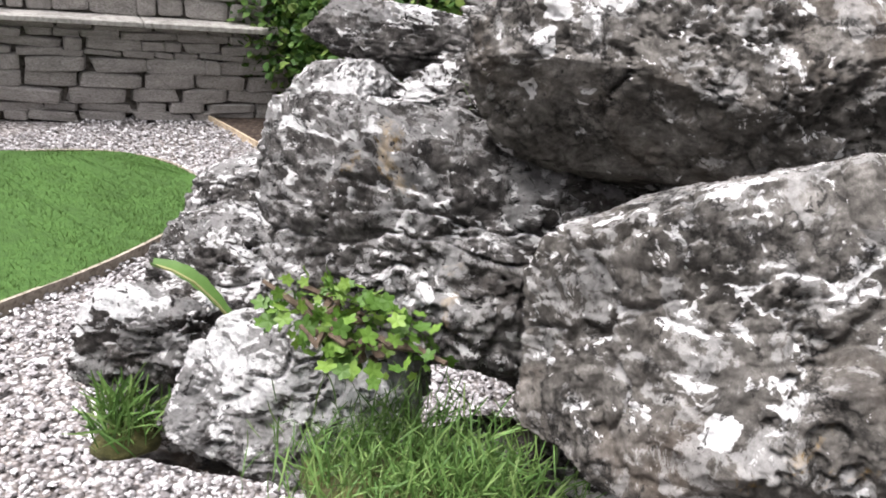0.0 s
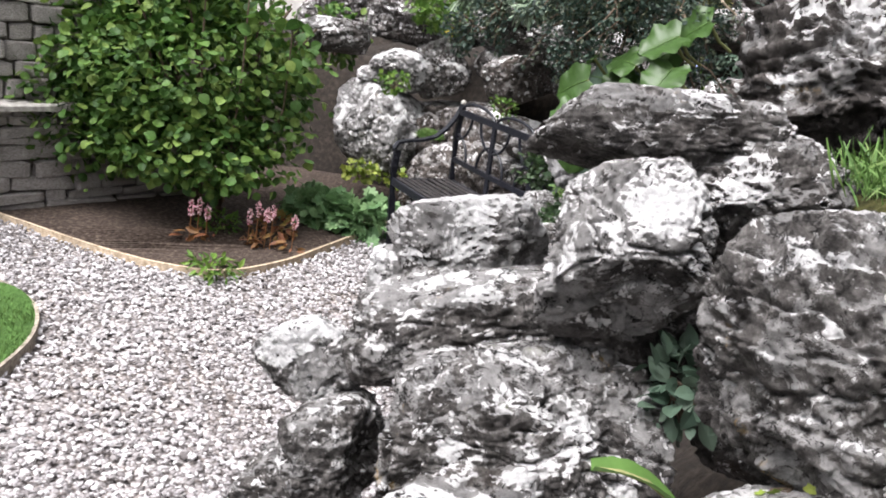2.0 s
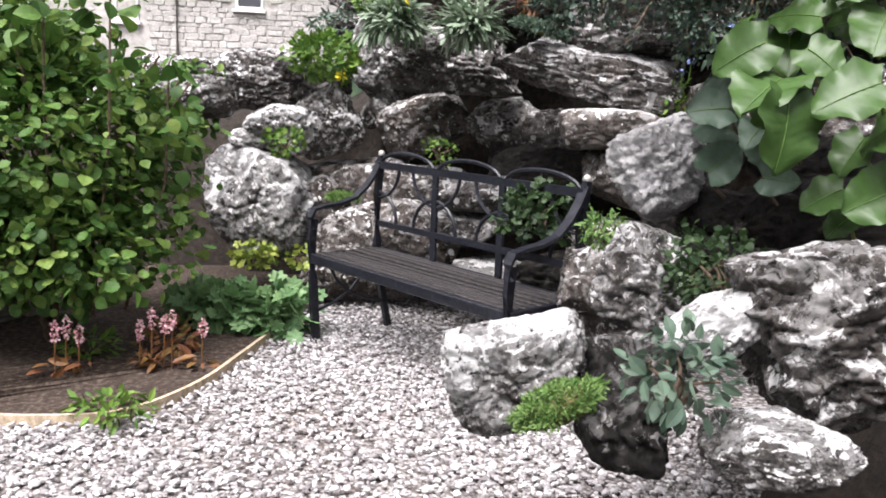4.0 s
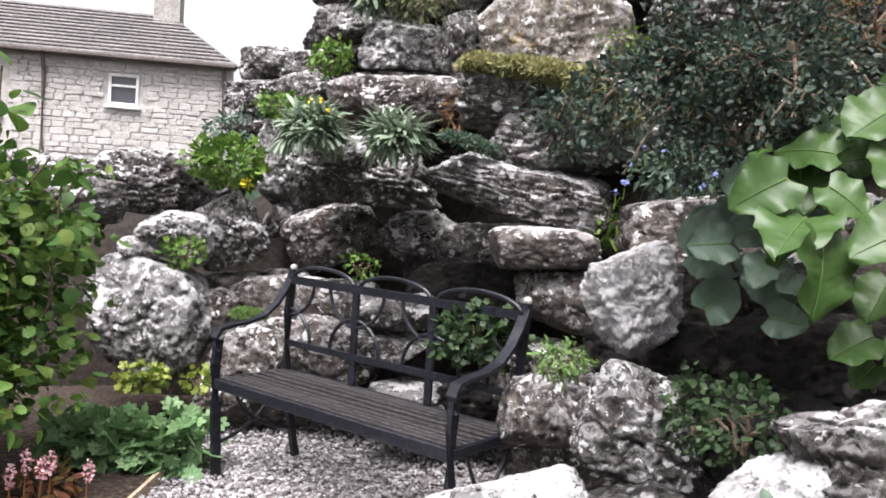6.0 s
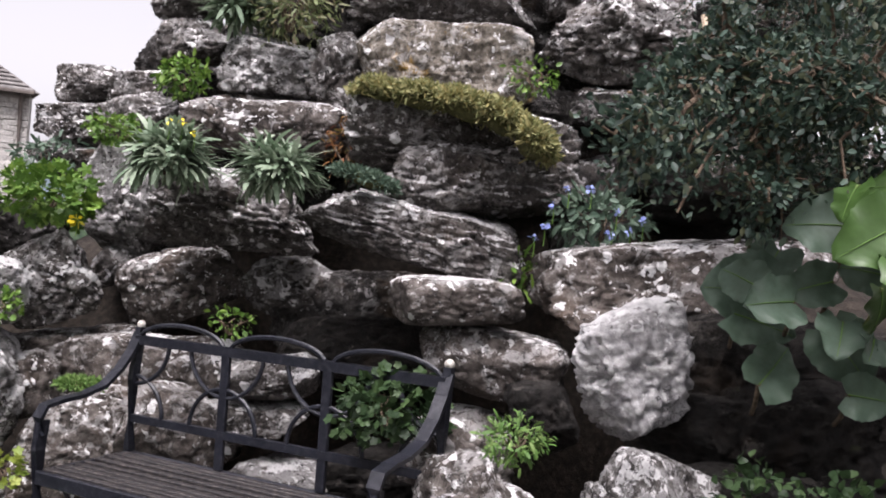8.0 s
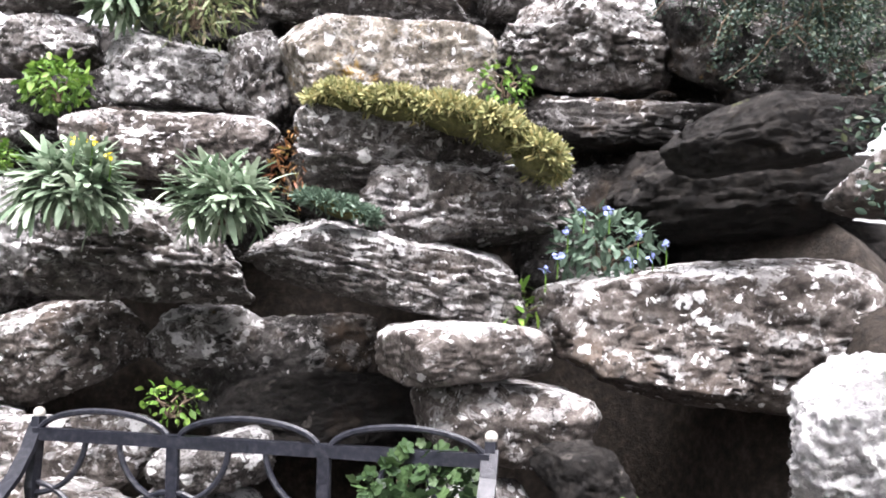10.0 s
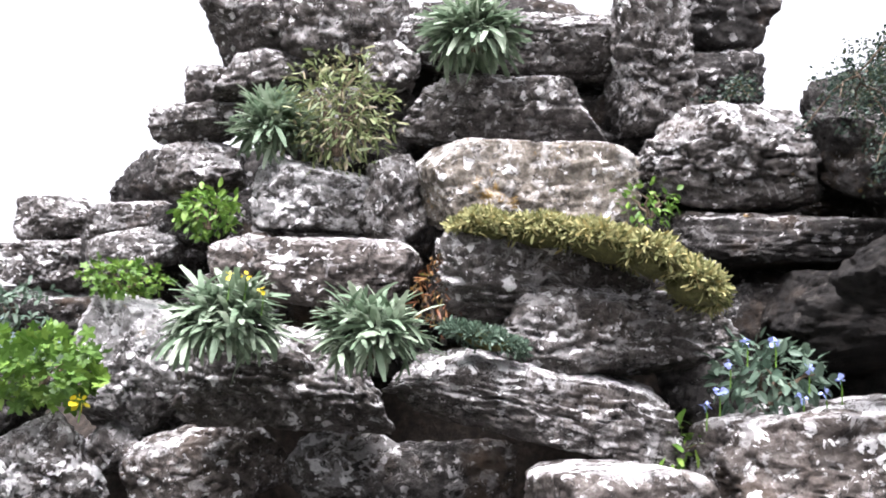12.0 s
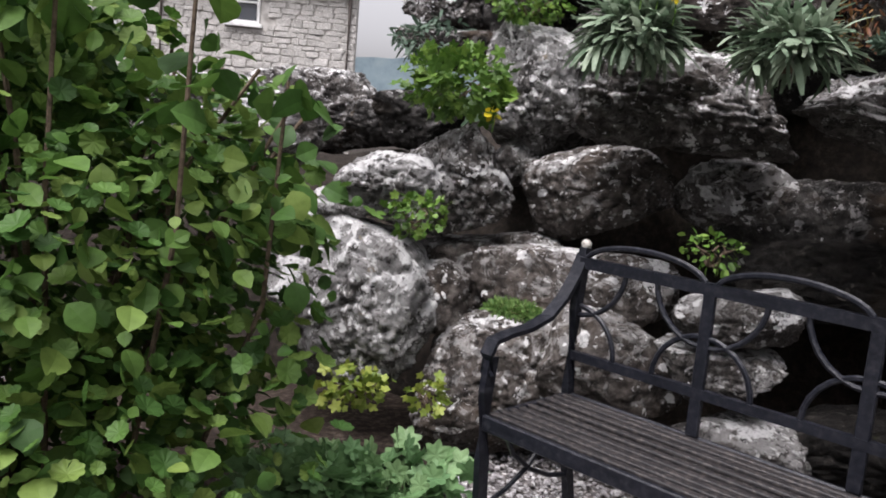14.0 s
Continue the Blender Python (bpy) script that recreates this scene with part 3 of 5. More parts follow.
def pebbles():
    rng = np.random.default_rng(5)
    dirs, faces = unit_sphere(1)
    v, f = [], []
    tries = 0
    while tries < 44000:
        tries += 1
        x, y = rng.uniform(-2.6, 1.5), rng.uniform(1.6, 6.5)
        if inside(x, y, lawn_poly) or (inside(x, y, bed_poly) and rng.random() > 0.1):
            continue
        r = rng.uniform(0.005, 0.0115) * (1.35 if rng.random() < 0.1 else 1)
        s = r * rng.uniform(0.6, 1.35, 3) * np.array([1.15, 1, 0.62])
        q = dirs * s * (1 + 0.25 * rng.normal(size=(len(dirs), 1)) * 0.6)
        a, b = rng.uniform(0, 6.28), rng.normal() * 0.5
        ca, sa, cb, sb = math.cos(a), math.sin(a), math.cos(b), math.sin(b)
        q = q @ np.array([[1, 0, 0], [0, cb, sb], [0, -sb, cb]]) @ np.array([[ca, sa, 0], [-sa, ca, 0], [0, 0, 1]])
        k = len(v)
        v += (q + np.array([x, y, 0.003 + rng.uniform(0, 0.008)])).tolist()
        f += [tuple(k + i for i in t) for t in faces]
    me = from_lists("gravel_stones", v, f)
    return tagged(mesh_part("gravel_stones", me, pebble_mat), "loose pale grey gravel stones", "gravel", kind="stuff")


def grass_blades():
    rng = np.random.default_rng(8)
    pts = []
    while len(pts) < 26000:
        x, y = rng.uniform(-2.6, -0.95), rng.uniform(2.3, 4.3)
        if inside(x, y, lawn_poly):
            pts.append((x, y, 0.04))
    n = len(pts)
    ax = rng.normal(size=(n, 3)) * 0.5
    ax[:, 2] = 1
    me = scatter_mesh("lawn_grass", (np.array([(-0.09, 0, 0), (0.09, 0, 0), (0, 1, 0.1)]), [(0, 1, 2)]), np.array(pts), ax, rng.normal(size=(n, 3)), rng.uniform(0.012, 0.026, n))
    return tagged(mesh_part("lawn_grass", me, lawn_green), "short mown grass blades of the lawn", "grass", kind="stuff")


# earth that the rockery stones are set in, coloured near black for gap shade
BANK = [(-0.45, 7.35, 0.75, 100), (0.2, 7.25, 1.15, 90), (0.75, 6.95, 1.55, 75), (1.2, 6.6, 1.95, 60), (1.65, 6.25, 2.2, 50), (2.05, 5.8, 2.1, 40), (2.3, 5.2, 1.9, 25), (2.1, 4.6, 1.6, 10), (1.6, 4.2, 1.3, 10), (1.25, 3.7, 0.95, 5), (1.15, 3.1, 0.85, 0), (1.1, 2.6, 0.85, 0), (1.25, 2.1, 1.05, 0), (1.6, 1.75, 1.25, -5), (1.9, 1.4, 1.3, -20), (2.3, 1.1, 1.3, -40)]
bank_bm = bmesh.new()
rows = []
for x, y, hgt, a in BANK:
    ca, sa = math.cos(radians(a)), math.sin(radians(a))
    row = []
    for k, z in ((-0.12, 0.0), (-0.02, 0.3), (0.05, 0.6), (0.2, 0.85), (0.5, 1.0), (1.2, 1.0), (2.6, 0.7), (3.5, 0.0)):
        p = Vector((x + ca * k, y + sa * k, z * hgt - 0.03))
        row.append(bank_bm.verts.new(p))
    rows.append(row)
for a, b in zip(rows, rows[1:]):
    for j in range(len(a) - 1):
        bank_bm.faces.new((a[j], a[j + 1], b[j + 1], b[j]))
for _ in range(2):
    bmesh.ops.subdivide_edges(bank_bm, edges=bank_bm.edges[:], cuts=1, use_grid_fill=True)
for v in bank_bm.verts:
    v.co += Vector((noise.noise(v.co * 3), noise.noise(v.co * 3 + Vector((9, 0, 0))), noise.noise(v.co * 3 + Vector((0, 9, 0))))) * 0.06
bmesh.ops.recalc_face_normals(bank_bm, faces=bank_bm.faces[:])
tagged(part("earth_bank", bank_bm, soil, smooth=True), "earth bank behind the rockery stones, gap shade put into its colour", "earth bank", kind="structure")

# ---- rockery ----
boulder((1.521, 5.915, 2.078), (0.876, 0.450, 0.448), (9, -1, -37), 1, yellow_stone, 0.8, 0.5, 5, "pale squared stone crusted with yellow lichen")
boulder((1.428, 5.534, 1.700), (0.944, 0.500, 0.365), (9, 4, -32), 2, limestone, 0.45, 0.8, 5, "dark layered stone carrying a cushion of moss")
boulder((1.491, 5.423, 1.560), (0.789, 0.450, 0.299), (9, 3, -32), 3, limestone, 0.4, 0.8, 5, "dark layered stone with a pale face under the moss")
boulder((1.214, 5.555, 1.352), (0.978, 0.500, 0.240), (9, 11, -35), 4, limestone, 0.7, 0.9, 5, "long flat ledge stone jutting from the rock face")
boulder((0.727, 6.175, 1.397), (0.758, 0.400, 0.374), (9, 3, -36), 5, limestone, 0.6, 1.0, 5, "thinly layered grey stone under silvery tufts")
boulder((0.471, 7.055, 1.417), (0.474, 0.400, 0.623), (9, -6, -38), 6, white_lichen_stone, 0.55, 0.2, 5, "upright stone coated in white lichen")
boulder((0.668, 6.730, 1.044), (0.691, 0.400, 0.410), (9, -9, -38), 7, brown_stone, 0.05, 0.1, 5, "rounded brown boulder with white lichen spots")
boulder((1.064, 6.349, 1.049), (0.515, 0.350, 0.321), (9, -1, -37), 8, limestone, 0.4, 0.2, 4, "")
boulder((1.301, 6.171, 0.914), (0.760, 0.400, 0.507), (9, -2, -33), 9, dark_shaded_stone, 0.4, 0.1, 4, "large stone under the ledge, its shade put into a dark colour")
boulder((1.242, 5.190, 1.097), (0.493, 0.400, 0.186), (1, -0, -31), 10, brown_stone, 0.5, 0.4, 4, "flat grey stone wedged under the ledge")
boulder((1.411, 5.196, 0.879), (0.542, 0.500, 0.248), (1, 6, -31), 11, brown_stone, 0.5, 0.4, 4, "")
boulder((1.431, 4.908, 0.747), (0.249, 0.400, 0.270), (1, -4, -31), 12, recess_shade_stone, 0.4, 0.2, 4, "")
boulder((1.958, 4.833, 1.135), (1.129, 0.600, 0.506), (4, -6, -45), 13, brown_stone, 0.4, 0.2, 5, "big brown boulder splashed with white lichen")
boulder((0.911, 6.378, 1.789), (0.803, 0.350, 0.268), (9, 2, -36), 14, brown_stone, 0.4, 0.1, 5, "long rounded brown stone with pale spots")
boulder((0.685, 6.516, 1.819), (0.254, 0.300, 0.243), (9, -1, -37), 15, brown_stone, 0.6, 0.1, 4, "")
boulder((0.924, 6.501, 2.073), (0.525, 0.350, 0.342), (9, 4, -36), 16, white_lichen_stone, 0.4, 0.3, 5, "stone with a bright white lichen cap")
boulder((1.212, 6.349, 2.080), (0.322, 0.350, 0.409), (9, -1, -37), 17, limestone, 0.5, 0.3, 4, "")
boulder((1.680, 6.131, 2.504), (0.977, 0.400, 0.326), (9, -1, -37), 18, limestone, 0.6, 0.2, 5, "smooth grey capping stone high on the rockery")
boulder((1.869, 6.271, 2.917), (1.186, 0.500, 0.367), (9, -1, -37), 19, limestone, 0.5, 0.6, 5, "")
boulder((2.217, 5.860, 2.812), (0.353, 0.400, 0.707), (9, -1, -37), 20, limestone, 0.5, 0.9, 5, "tall rough layered stone near the top")
boulder((2.271, 5.530, 2.291), (0.807, 0.500, 0.435), (9, 1, -36), 21, limestone, 0.45, 0.2, 5, "broad pale boulder beside the mossy stone")
boulder((2.388, 5.323, 1.945), (1.067, 0.500, 0.249), (9, 2, -36), 22, dark_shaded_stone, 0.6, 0.9, 4, "")
boulder((2.731, 5.957, 3.183), (0.732, 0.500, 0.396), (9, 4, -36), 23, dark_shaded_stone, 0.5, 0.5, 4, "")
boulder((2.761, 5.893, 2.835), (0.447, 0.400, 0.328), (9, -1, -37), 24, dark_shaded_stone, 0.5, 0.5, 4, "")
boulder((2.654, 5.126, 2.287), (0.546, 0.500, 0.447), (8, -1, -40), 25, dark_shaded_stone, 0.5, 0.9, 4, "")
boulder((2.338, 5.043, 1.686), (0.666, 0.500, 0.266), (8, -1, -40), 26, recess_shade_stone, 0.5, 0.4, 4, "")
boulder((2.684, 5.178, 1.530), (0.929, 0.500, 0.318), (8, -1, -40), 27, recess_shade_stone, 0.5, 0.4, 4, "")
boulder((2.756, 4.816, 2.079), (0.606, 0.500, 0.373), (8, -1, -40), 28, dark_shaded_stone, 0.5, 0.9, 4, "")
boulder((0.988, 7.165, 3.056), (0.567, 0.400, 0.388), (9, -16, -39), 29, limestone, 0.4, 0.4, 4, "")
boulder((1.247, 6.795, 3.002), (0.746, 0.400, 0.402), (9, -1, -37), 30, limestone, 0.5, 0.7, 4, "")
boulder((1.320, 6.555, 2.741), (0.273, 0.300, 0.246), (9, -1, -37), 31, limestone, 0.5, 0.4, 4, "")
boulder((0.995, 7.146, 2.809), (0.560, 0.400, 0.265), (9, -11, -38), 32, limestone, 0.4, 0.7, 4, "")
boulder((0.808, 7.376, 2.744), (0.269, 0.300, 0.239), (9, -1, -37), 33, limestone, 0.4, 0.4, 4, "")
boulder((0.771, 7.396, 2.584), (0.475, 0.350, 0.223), (9, -6, -38), 34, limestone, 0.4, 0.8, 4, "")
boulder((0.789, 7.365, 2.357), (0.425, 0.350, 0.264), (9, -9, -38), 35, limestone, 0.4, 0.6, 4, "")
boulder((1.214, 6.797, 2.478), (0.727, 0.400, 0.419), (9, -1, -37), 36, dark_shaded_stone, 0.5, 0.3, 4, "")
boulder((0.696, 8.033, 2.200), (0.507, 0.350, 0.222), (9, -11, -38), 37, limestone, 0.5, 0.5, 4, "")
boulder((0.447, 8.709, 2.267), (0.457, 0.350, 0.286), (9, -1, -37), 38, limestone, 0.3, 0.3, 4, "rounded dark stone on top of a small stack")
boulder((0.421, 8.677, 2.013), (0.639, 0.400, 0.351), (9, -1, -37), 39, limestone, 0.35, 0.3, 5, "")
boulder((0.399, 8.736, 1.795), (0.632, 0.400, 0.193), (9, -1, -37), 40, limestone, 0.4, 0.3, 4, "")
boulder((0.652, 7.731, 1.979), (0.502, 0.350, 0.244), (9, -13, -39), 41, lichen_stone, 0.5, 0.4, 4, "")
boulder((0.849, 7.680, 2.134), (0.468, 0.350, 0.250), (9, -1, -37), 42, dark_shaded_stone, 0.4, 0.4, 4, "")
boulder((0.401, 8.004, 1.664), (0.612, 0.400, 0.245), (9, -1, -37), 43, dark_shaded_stone, 0.4, 0.3, 4, "")
boulder((0.449, 7.085, 1.108), (0.259, 0.300, 0.234), (9, -1, -37), 44, limestone, 0.4, 0.3, 4, "")
boulder((0.086, 6.757, 1.031), (0.455, 0.350, 0.467), (4, -3, -26), 45, limestone, 0.15, 0.2, 5, "lumpy boulder with a pale lichen crown")
boulder((-0.184, 6.696, 0.998), (0.418, 0.350, 0.286), (4, 12, -25), 46, white_lichen_stone, 0.15, 0.2, 5, "")
boulder((-0.295, 6.701, 0.557), (0.699, 0.450, 0.716), (-3, 1, -19), 47, white_lichen_stone, 0.08, 0.1, 5, "large rounded boulder with a white lichen face")
boulder((-0.375, 6.702, 0.925), (0.232, 0.150, 0.135), (-3, -4, -18), 48, white_lichen_stone, 0.25, 0.1, 4, "")
# brown stone used here: overhang and bench shade put into the colour
boulder((0.373, 6.525, 0.314), (0.880, 0.400, 0.595), (-8, -5, -12), 49, brown_stone, 0.35, 0.1, 5, "pale speckled boulder behind the bench arm, coloured darker for its shade")
boulder((0.316, 6.849, 0.662), (0.693, 0.400, 0.360), (-8, -5, -12), 50, brown_stone, 0.4, 0.1, 4, "")
boulder((0.050, 6.753, 0.575), (0.271, 0.300, 0.320), (-8, -5, -12), 51, brown_stone, 0.5, 0.1, 4, "")
boulder((0.060, 6.875, 0.650), (0.505, 0.300, 0.308), (1, -4, -31), 52, brown_stone, 0.4, 0.1, 4, "")
boulder((0.510, 6.541, 0.670), (0.830, 0.300, 0.304), (1, -4, -31), 53, brown_stone, 0.5, 0.1, 4, "")
boulder((0.532, 6.240, 0.453), (0.593, 0.300, 0.387), (1, -4, -31), 54, brown_stone, 0.4, 0.1, 4, "")
boulder((0.825, 5.878, 0.729), (0.394, 0.300, 0.185), (1, -4, -31), 55, limestone, 0.4, 0.5, 4, "")
boulder((0.789, 5.904, 0.545), (0.419, 0.300, 0.197), (1, -4, -31), 56, limestone, 0.4, 0.6, 4, "")
boulder((0.862, 5.829, 0.322), (0.464, 0.350, 0.183), (1, -4, -31), 57, limestone, 0.4, 0.3, 4, "")
boulder((1.234, 5.860, 0.836), (0.784, 0.300, 0.288), (1, -4, -31), 58, recess_shade_stone, 0.5, 0.2, 4, "")
boulder((1.202, 5.761, 0.314), (0.658, 0.400, 0.278), (1, -4, -31), 59, recess_shade_stone, 0.4, 0.3, 4, "")
boulder((1.278, 5.159, 0.564), (0.435, 0.350, 0.326), (1, 6, -31), 60, brown_stone, 0.35, 0.2, 4, "")
boulder((1.230, 4.886, 0.364), (0.465, 0.350, 0.349), (-3, -4, -18), 61, brown_stone, 0.4, 0.2, 4, "")
boulder((0.925, 3.985, 1.018), (0.262, 0.220, 0.295), (-3, -18, -18), 62, white_stone, 0.8, 0.45, 5, "angular white crystalline stone standing on edge")
# added dark stone stands in for the white stone's shaded right side
boulder((1.185, 4.054, 0.981), (0.296, 0.250, 0.312), (-3, -9, -18), 63, recess_shade_stone, 0.6, 0.2, 4, "")
boulder((0.892, 3.822, 0.734), (0.358, 0.300, 0.290), (-3, 26, -20), 64, lichen_stone, 0.65, 0.3, 5, "tilted slab-sided stone with white lichen edges")
boulder((1.077, 4.819, 0.516), (0.298, 0.350, 0.298), (-6, -2, -16), 65, brown_stone, 0.4, 0.2, 4, "")
boulder((0.447, 3.631, 0.575), (0.351, 0.300, 0.260), (-7, -16, -14), 66, white_lichen_stone, 0.45, 0.3, 5, "low boulder with white lichen and a moss patch")
boulder((0.745, 3.669, 0.498), (0.287, 0.400, 0.373), (-9, -2, -13), 67, dark_shaded_stone, 0.5, 0.3, 4, "")
boulder((0.881, 3.116, 0.834), (0.341, 0.300, 0.323), (-9, -20, -10), 68, limestone, 0.55, 1.0, 6, "deeply layered rugged limestone block")
boulder((0.691, 3.168, 0.815), (0.203, 0.200, 0.099), (-11, -40, -6), 69, white_stone, 0.6, 0.3, 5, "slanting white-faced slab beside the layered block")
boulder((0.689, 2.944, 0.679), (0.202, 0.300, 0.097), (-9, -2, -13), 70, lichen_stone, 0.5, 0.5, 5, "")
boulder((1.181, 4.000, 0.881), (0.332, 0.400, 0.199), (-3, -4, -18), 71, recess_shade_stone, 0.5, 0.5, 4, "")
boulder((1.311, 3.851, 0.895), (0.524, 0.400, 0.270), (-3, -4, -18), 72, recess_shade_stone, 0.5, 0.7, 4, "")
boulder((1.087, 3.707, 0.738), (0.402, 0.400, 0.273), (-3, -4, -18), 73, recess_shade_stone, 0.5, 0.3, 4, "")
boulder((1.489, 3.956, 1.000), (0.561, 0.400, 0.289), (-3, -4, -18), 74, recess_shade_stone, 0.5, 0.5, 4, "")
boulder((1.887, 4.540, 1.734), (0.623, 0.400, 0.229), (1, -4, -24), 75, recess_shade_stone, 0.5, 0.6, 4, "")
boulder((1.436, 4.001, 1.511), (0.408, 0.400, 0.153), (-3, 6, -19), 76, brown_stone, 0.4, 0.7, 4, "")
boulder((1.615, 3.972, 0.875), (0.403, 0.400, 0.310), (1, -4, -31), 77, recess_shade_stone, 0.5, 0.3, 4, "")
boulder((1.107, 1.757, 1.227), (0.462, 0.260, 0.271), (-21, 1, 9), 78, lichen_stone, 0.5, 0.5, 7, "huge weathered limestone block by the path corner")
boulder((0.881, 2.069, 1.361), (0.346, 0.240, 0.118), (-17, -4, 5), 79, lichen_stone, 0.25, 0.3, 6, "low craggy limestone block crusted with pale lichen")
boulder((0.982, 2.011, 1.320), (0.187, 0.220, 0.146), (-17, 0, 4), 80, lichen_stone, 0.4, 0.25, 6, "rounded stone crusted with white and orange lichen")
boulder((0.827, 1.926, 1.251), (0.206, 0.200, 0.216), (-17, -2, 5), 81, white_lichen_stone, 0.15, 0.25, 7, "knobbly limestone boulder with two white lichen patches")
boulder((0.653, 2.170, 1.164), (0.241, 0.200, 0.129), (-18, -15, 9), 82, white_lichen_stone, 0.4, 0.4, 6, "craggy stone with a white lichen top on the outcrop's edge")
boulder((0.758, 1.892, 1.017), (0.336, 0.240, 0.222), (-17, -2, 5), 83, lichen_stone, 0.5, 0.45, 7, "pitted stone with white lichen over the gravel")
boulder((0.425, 2.241, 0.904), (0.165, 0.160, 0.165), (-23, -41, 19), 84, white_lichen_stone, 0.35, 0.4, 5, "white-crusted stone at the gravel's edge")
boulder((0.655, 2.060, 1.079), (0.310, 0.220, 0.155), (-17, -11, 8), 85, lichen_stone, 0.45, 0.6, 6, "craggy grey stone on the outcrop's edge")
boulder((0.481, 2.147, 0.790), (0.171, 0.200, 0.189), (-17, -8, 7), 86, lichen_stone, 0.4, 0.5, 5, "layered pale stone at the gravel's edge")
boulder((0.408, 2.167, 0.699), (0.178, 0.200, 0.140), (-17, -8, 7), 87, lichen_stone, 0.4, 0.5, 5, "layered pale stone at the gravel's edge")
boulder((0.708, 1.757, 0.954), (0.251, 0.220, 0.184), (-21, -1, 10), 88, limestone, 0.45, 0.6, 6, "dark pitted stone low on the outcrop")
boulder((0.693, 1.920, 0.723), (0.413, 0.300, 0.183), (-19, -12, -1), 89, dark_shaded_stone, 0.4, 0.6, 5, "")
boulder((1.407, 1.566, 1.308), (0.318, 0.240, 0.247), (-19, -16, 4), 90, near_stone, 0.6, 0.3, 7, "big lichen-blotched boulder at the path corner")
boulder((1.301, 1.769, 1.469), (0.429, 0.220, 0.256), (-22, -10, 12), 91, near_stone, 0.55, 0.2, 7, "large grey boulder with white lichen discs")
boulder((1.115, 2.213, 1.469), (0.322, 0.240, 0.260), (-18, -19, 10), 92, limestone, 0.45, 0.6, 6, "dark craggy stone at the back of the outcrop")
boulder((1.009, 1.614, 1.071), (0.266, 0.200, 0.197), (-21, -1, 10), 93, white_lichen_stone, 0.6, 0.25, 7, "stone with a bright white lichen edge")
boulder((1.246, 1.810, 1.329), (0.096, 0.100, 0.031), (-21, -9, -9), 94, limestone, 0.4, 0.3, 5, "")
boulder((1.461, 1.788, 1.381), (0.156, 0.150, 0.130), (-20, -11, 2), 95, near_stone, 0.5, 0.2, 5, "")
boulder((0.904, 2.317, 1.370), (0.172, 0.200, 0.050), (-17, -12, -26), 96, limestone, 0.4, 0.6, 4, "")
boulder((1.207, 2.124, 1.305), (0.335, 0.250, 0.136), (-13, -20, -13), 97, dark_shaded_stone, 0.5, 0.5, 5, "")
boulder((1.118, 2.004, 1.011), (0.294, 0.200, 0.163), (-19, -8, -38), 98, dark_shaded_stone, 0.5, 0.5, 5, "")
boulder((-0.322, 9.209, 1.283), (1.277, 0.600, 0.542), (4, 1, -26), 99, limestone, 0.6, 0.8, 5, "long lichened capping stone of the low garden wall")
boulder((-1.213, 9.649, 1.248), (1.277, 0.600, 0.503), (4, -3, -26), 100, limestone, 0.6, 0.8, 5, "long lichened capping stone of the low garden wall")
boulder((0.046, 8.877, 1.255), (0.527, 0.500, 0.377), (4, -3, -26), 101, dark_shaded_stone, 0.5, 0.5, 4, "")
boulder((-0.718, 9.538, 1.005), (1.184, 0.600, 0.158), (4, -3, -26), 102, dark_shaded_stone, 0.6, 0.5, 4, "")
# dark fillers behind the face: gap shade is put into their colour
boulder((1.886, 6.748, 2.749), (1.548, 0.400, 1.115), (9, -1, -37), 103, dark_shaded_stone, 0.5, 0.3, 4, "")
boulder((0.980, 8.016, 1.978), (1.109, 0.400, 0.639), (9, -1, -37), 104, dark_shaded_stone, 0.4, 0.3, 4, "")
boulder((3.007, 5.613, 2.05), (1.202, 0.500, 0.7), (9, -1, -37), 105, dark_shaded_stone, 0.5, 0.4, 4, "")
boulder((1.129, 6.773, 1.651), (1.322, 0.400, 0.582), (9, -1, -37), 106, dark_shaded_stone, 0.5, 0.3, 4, "")
boulder((1.945, 5.933, 1.872), (1.417, 0.400, 0.658), (9, -1, -37), 107, dark_shaded_stone, 0.5, 0.3, 4, "")
boulder((2.275, 5.512, 1.489), (0.714, 0.400, 0.619), (9, -1, -37), 108, dark_shaded_stone, 0.5, 0.3, 4, "")
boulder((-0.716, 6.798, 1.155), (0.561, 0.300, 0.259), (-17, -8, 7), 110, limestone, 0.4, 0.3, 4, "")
boulder((1.207, 8.110, 2.360), (1.411, 0.400, 0.706), (4, -0, -45), 112, dark_shaded_stone, 0.5, 0.3, 4, "")
boulder((1.506, 6.723, 1.952), (0.992, 0.400, 0.689), (4, -0, -45), 113, dark_shaded_stone, 0.5, 0.3, 4, "")
boulder((2.389, 6.087, 2.421), (0.930, 0.400, 0.756), (4, -0, -45), 114, dark_shaded_stone, 0.5, 0.3, 4, "")
boulder((2.973, 5.001, 2.399), (1.106, 0.500, 0.632), (4, -0, -45), 115, dark_shaded_stone, 0.6, 0.9, 4, "")
boulder((2.414, 4.849, 1.618), (0.932, 0.500, 0.333), (4, -0, -45), 116, recess_shade_stone, 0.5, 0.4, 4, "")
boulder((2.599, 4.910, 1.442), (1.077, 0.400, 0.281), (4, -0, -45), 117, recess_shade_stone, 0.5, 0.4, 4, "")
boulder((0.940, 2.299, 0.995), (0.303, 0.250, 0.218), (-12, -14, -24), 118, dark_shaded_stone, 0.5, 0.4, 5, "")
boulder((0.693, 2.437, 0.884), (0.289, 0.250, 0.179), (-15, -8, -16), 119, dark_shaded_stone, 0.5, 0.4, 5, "")
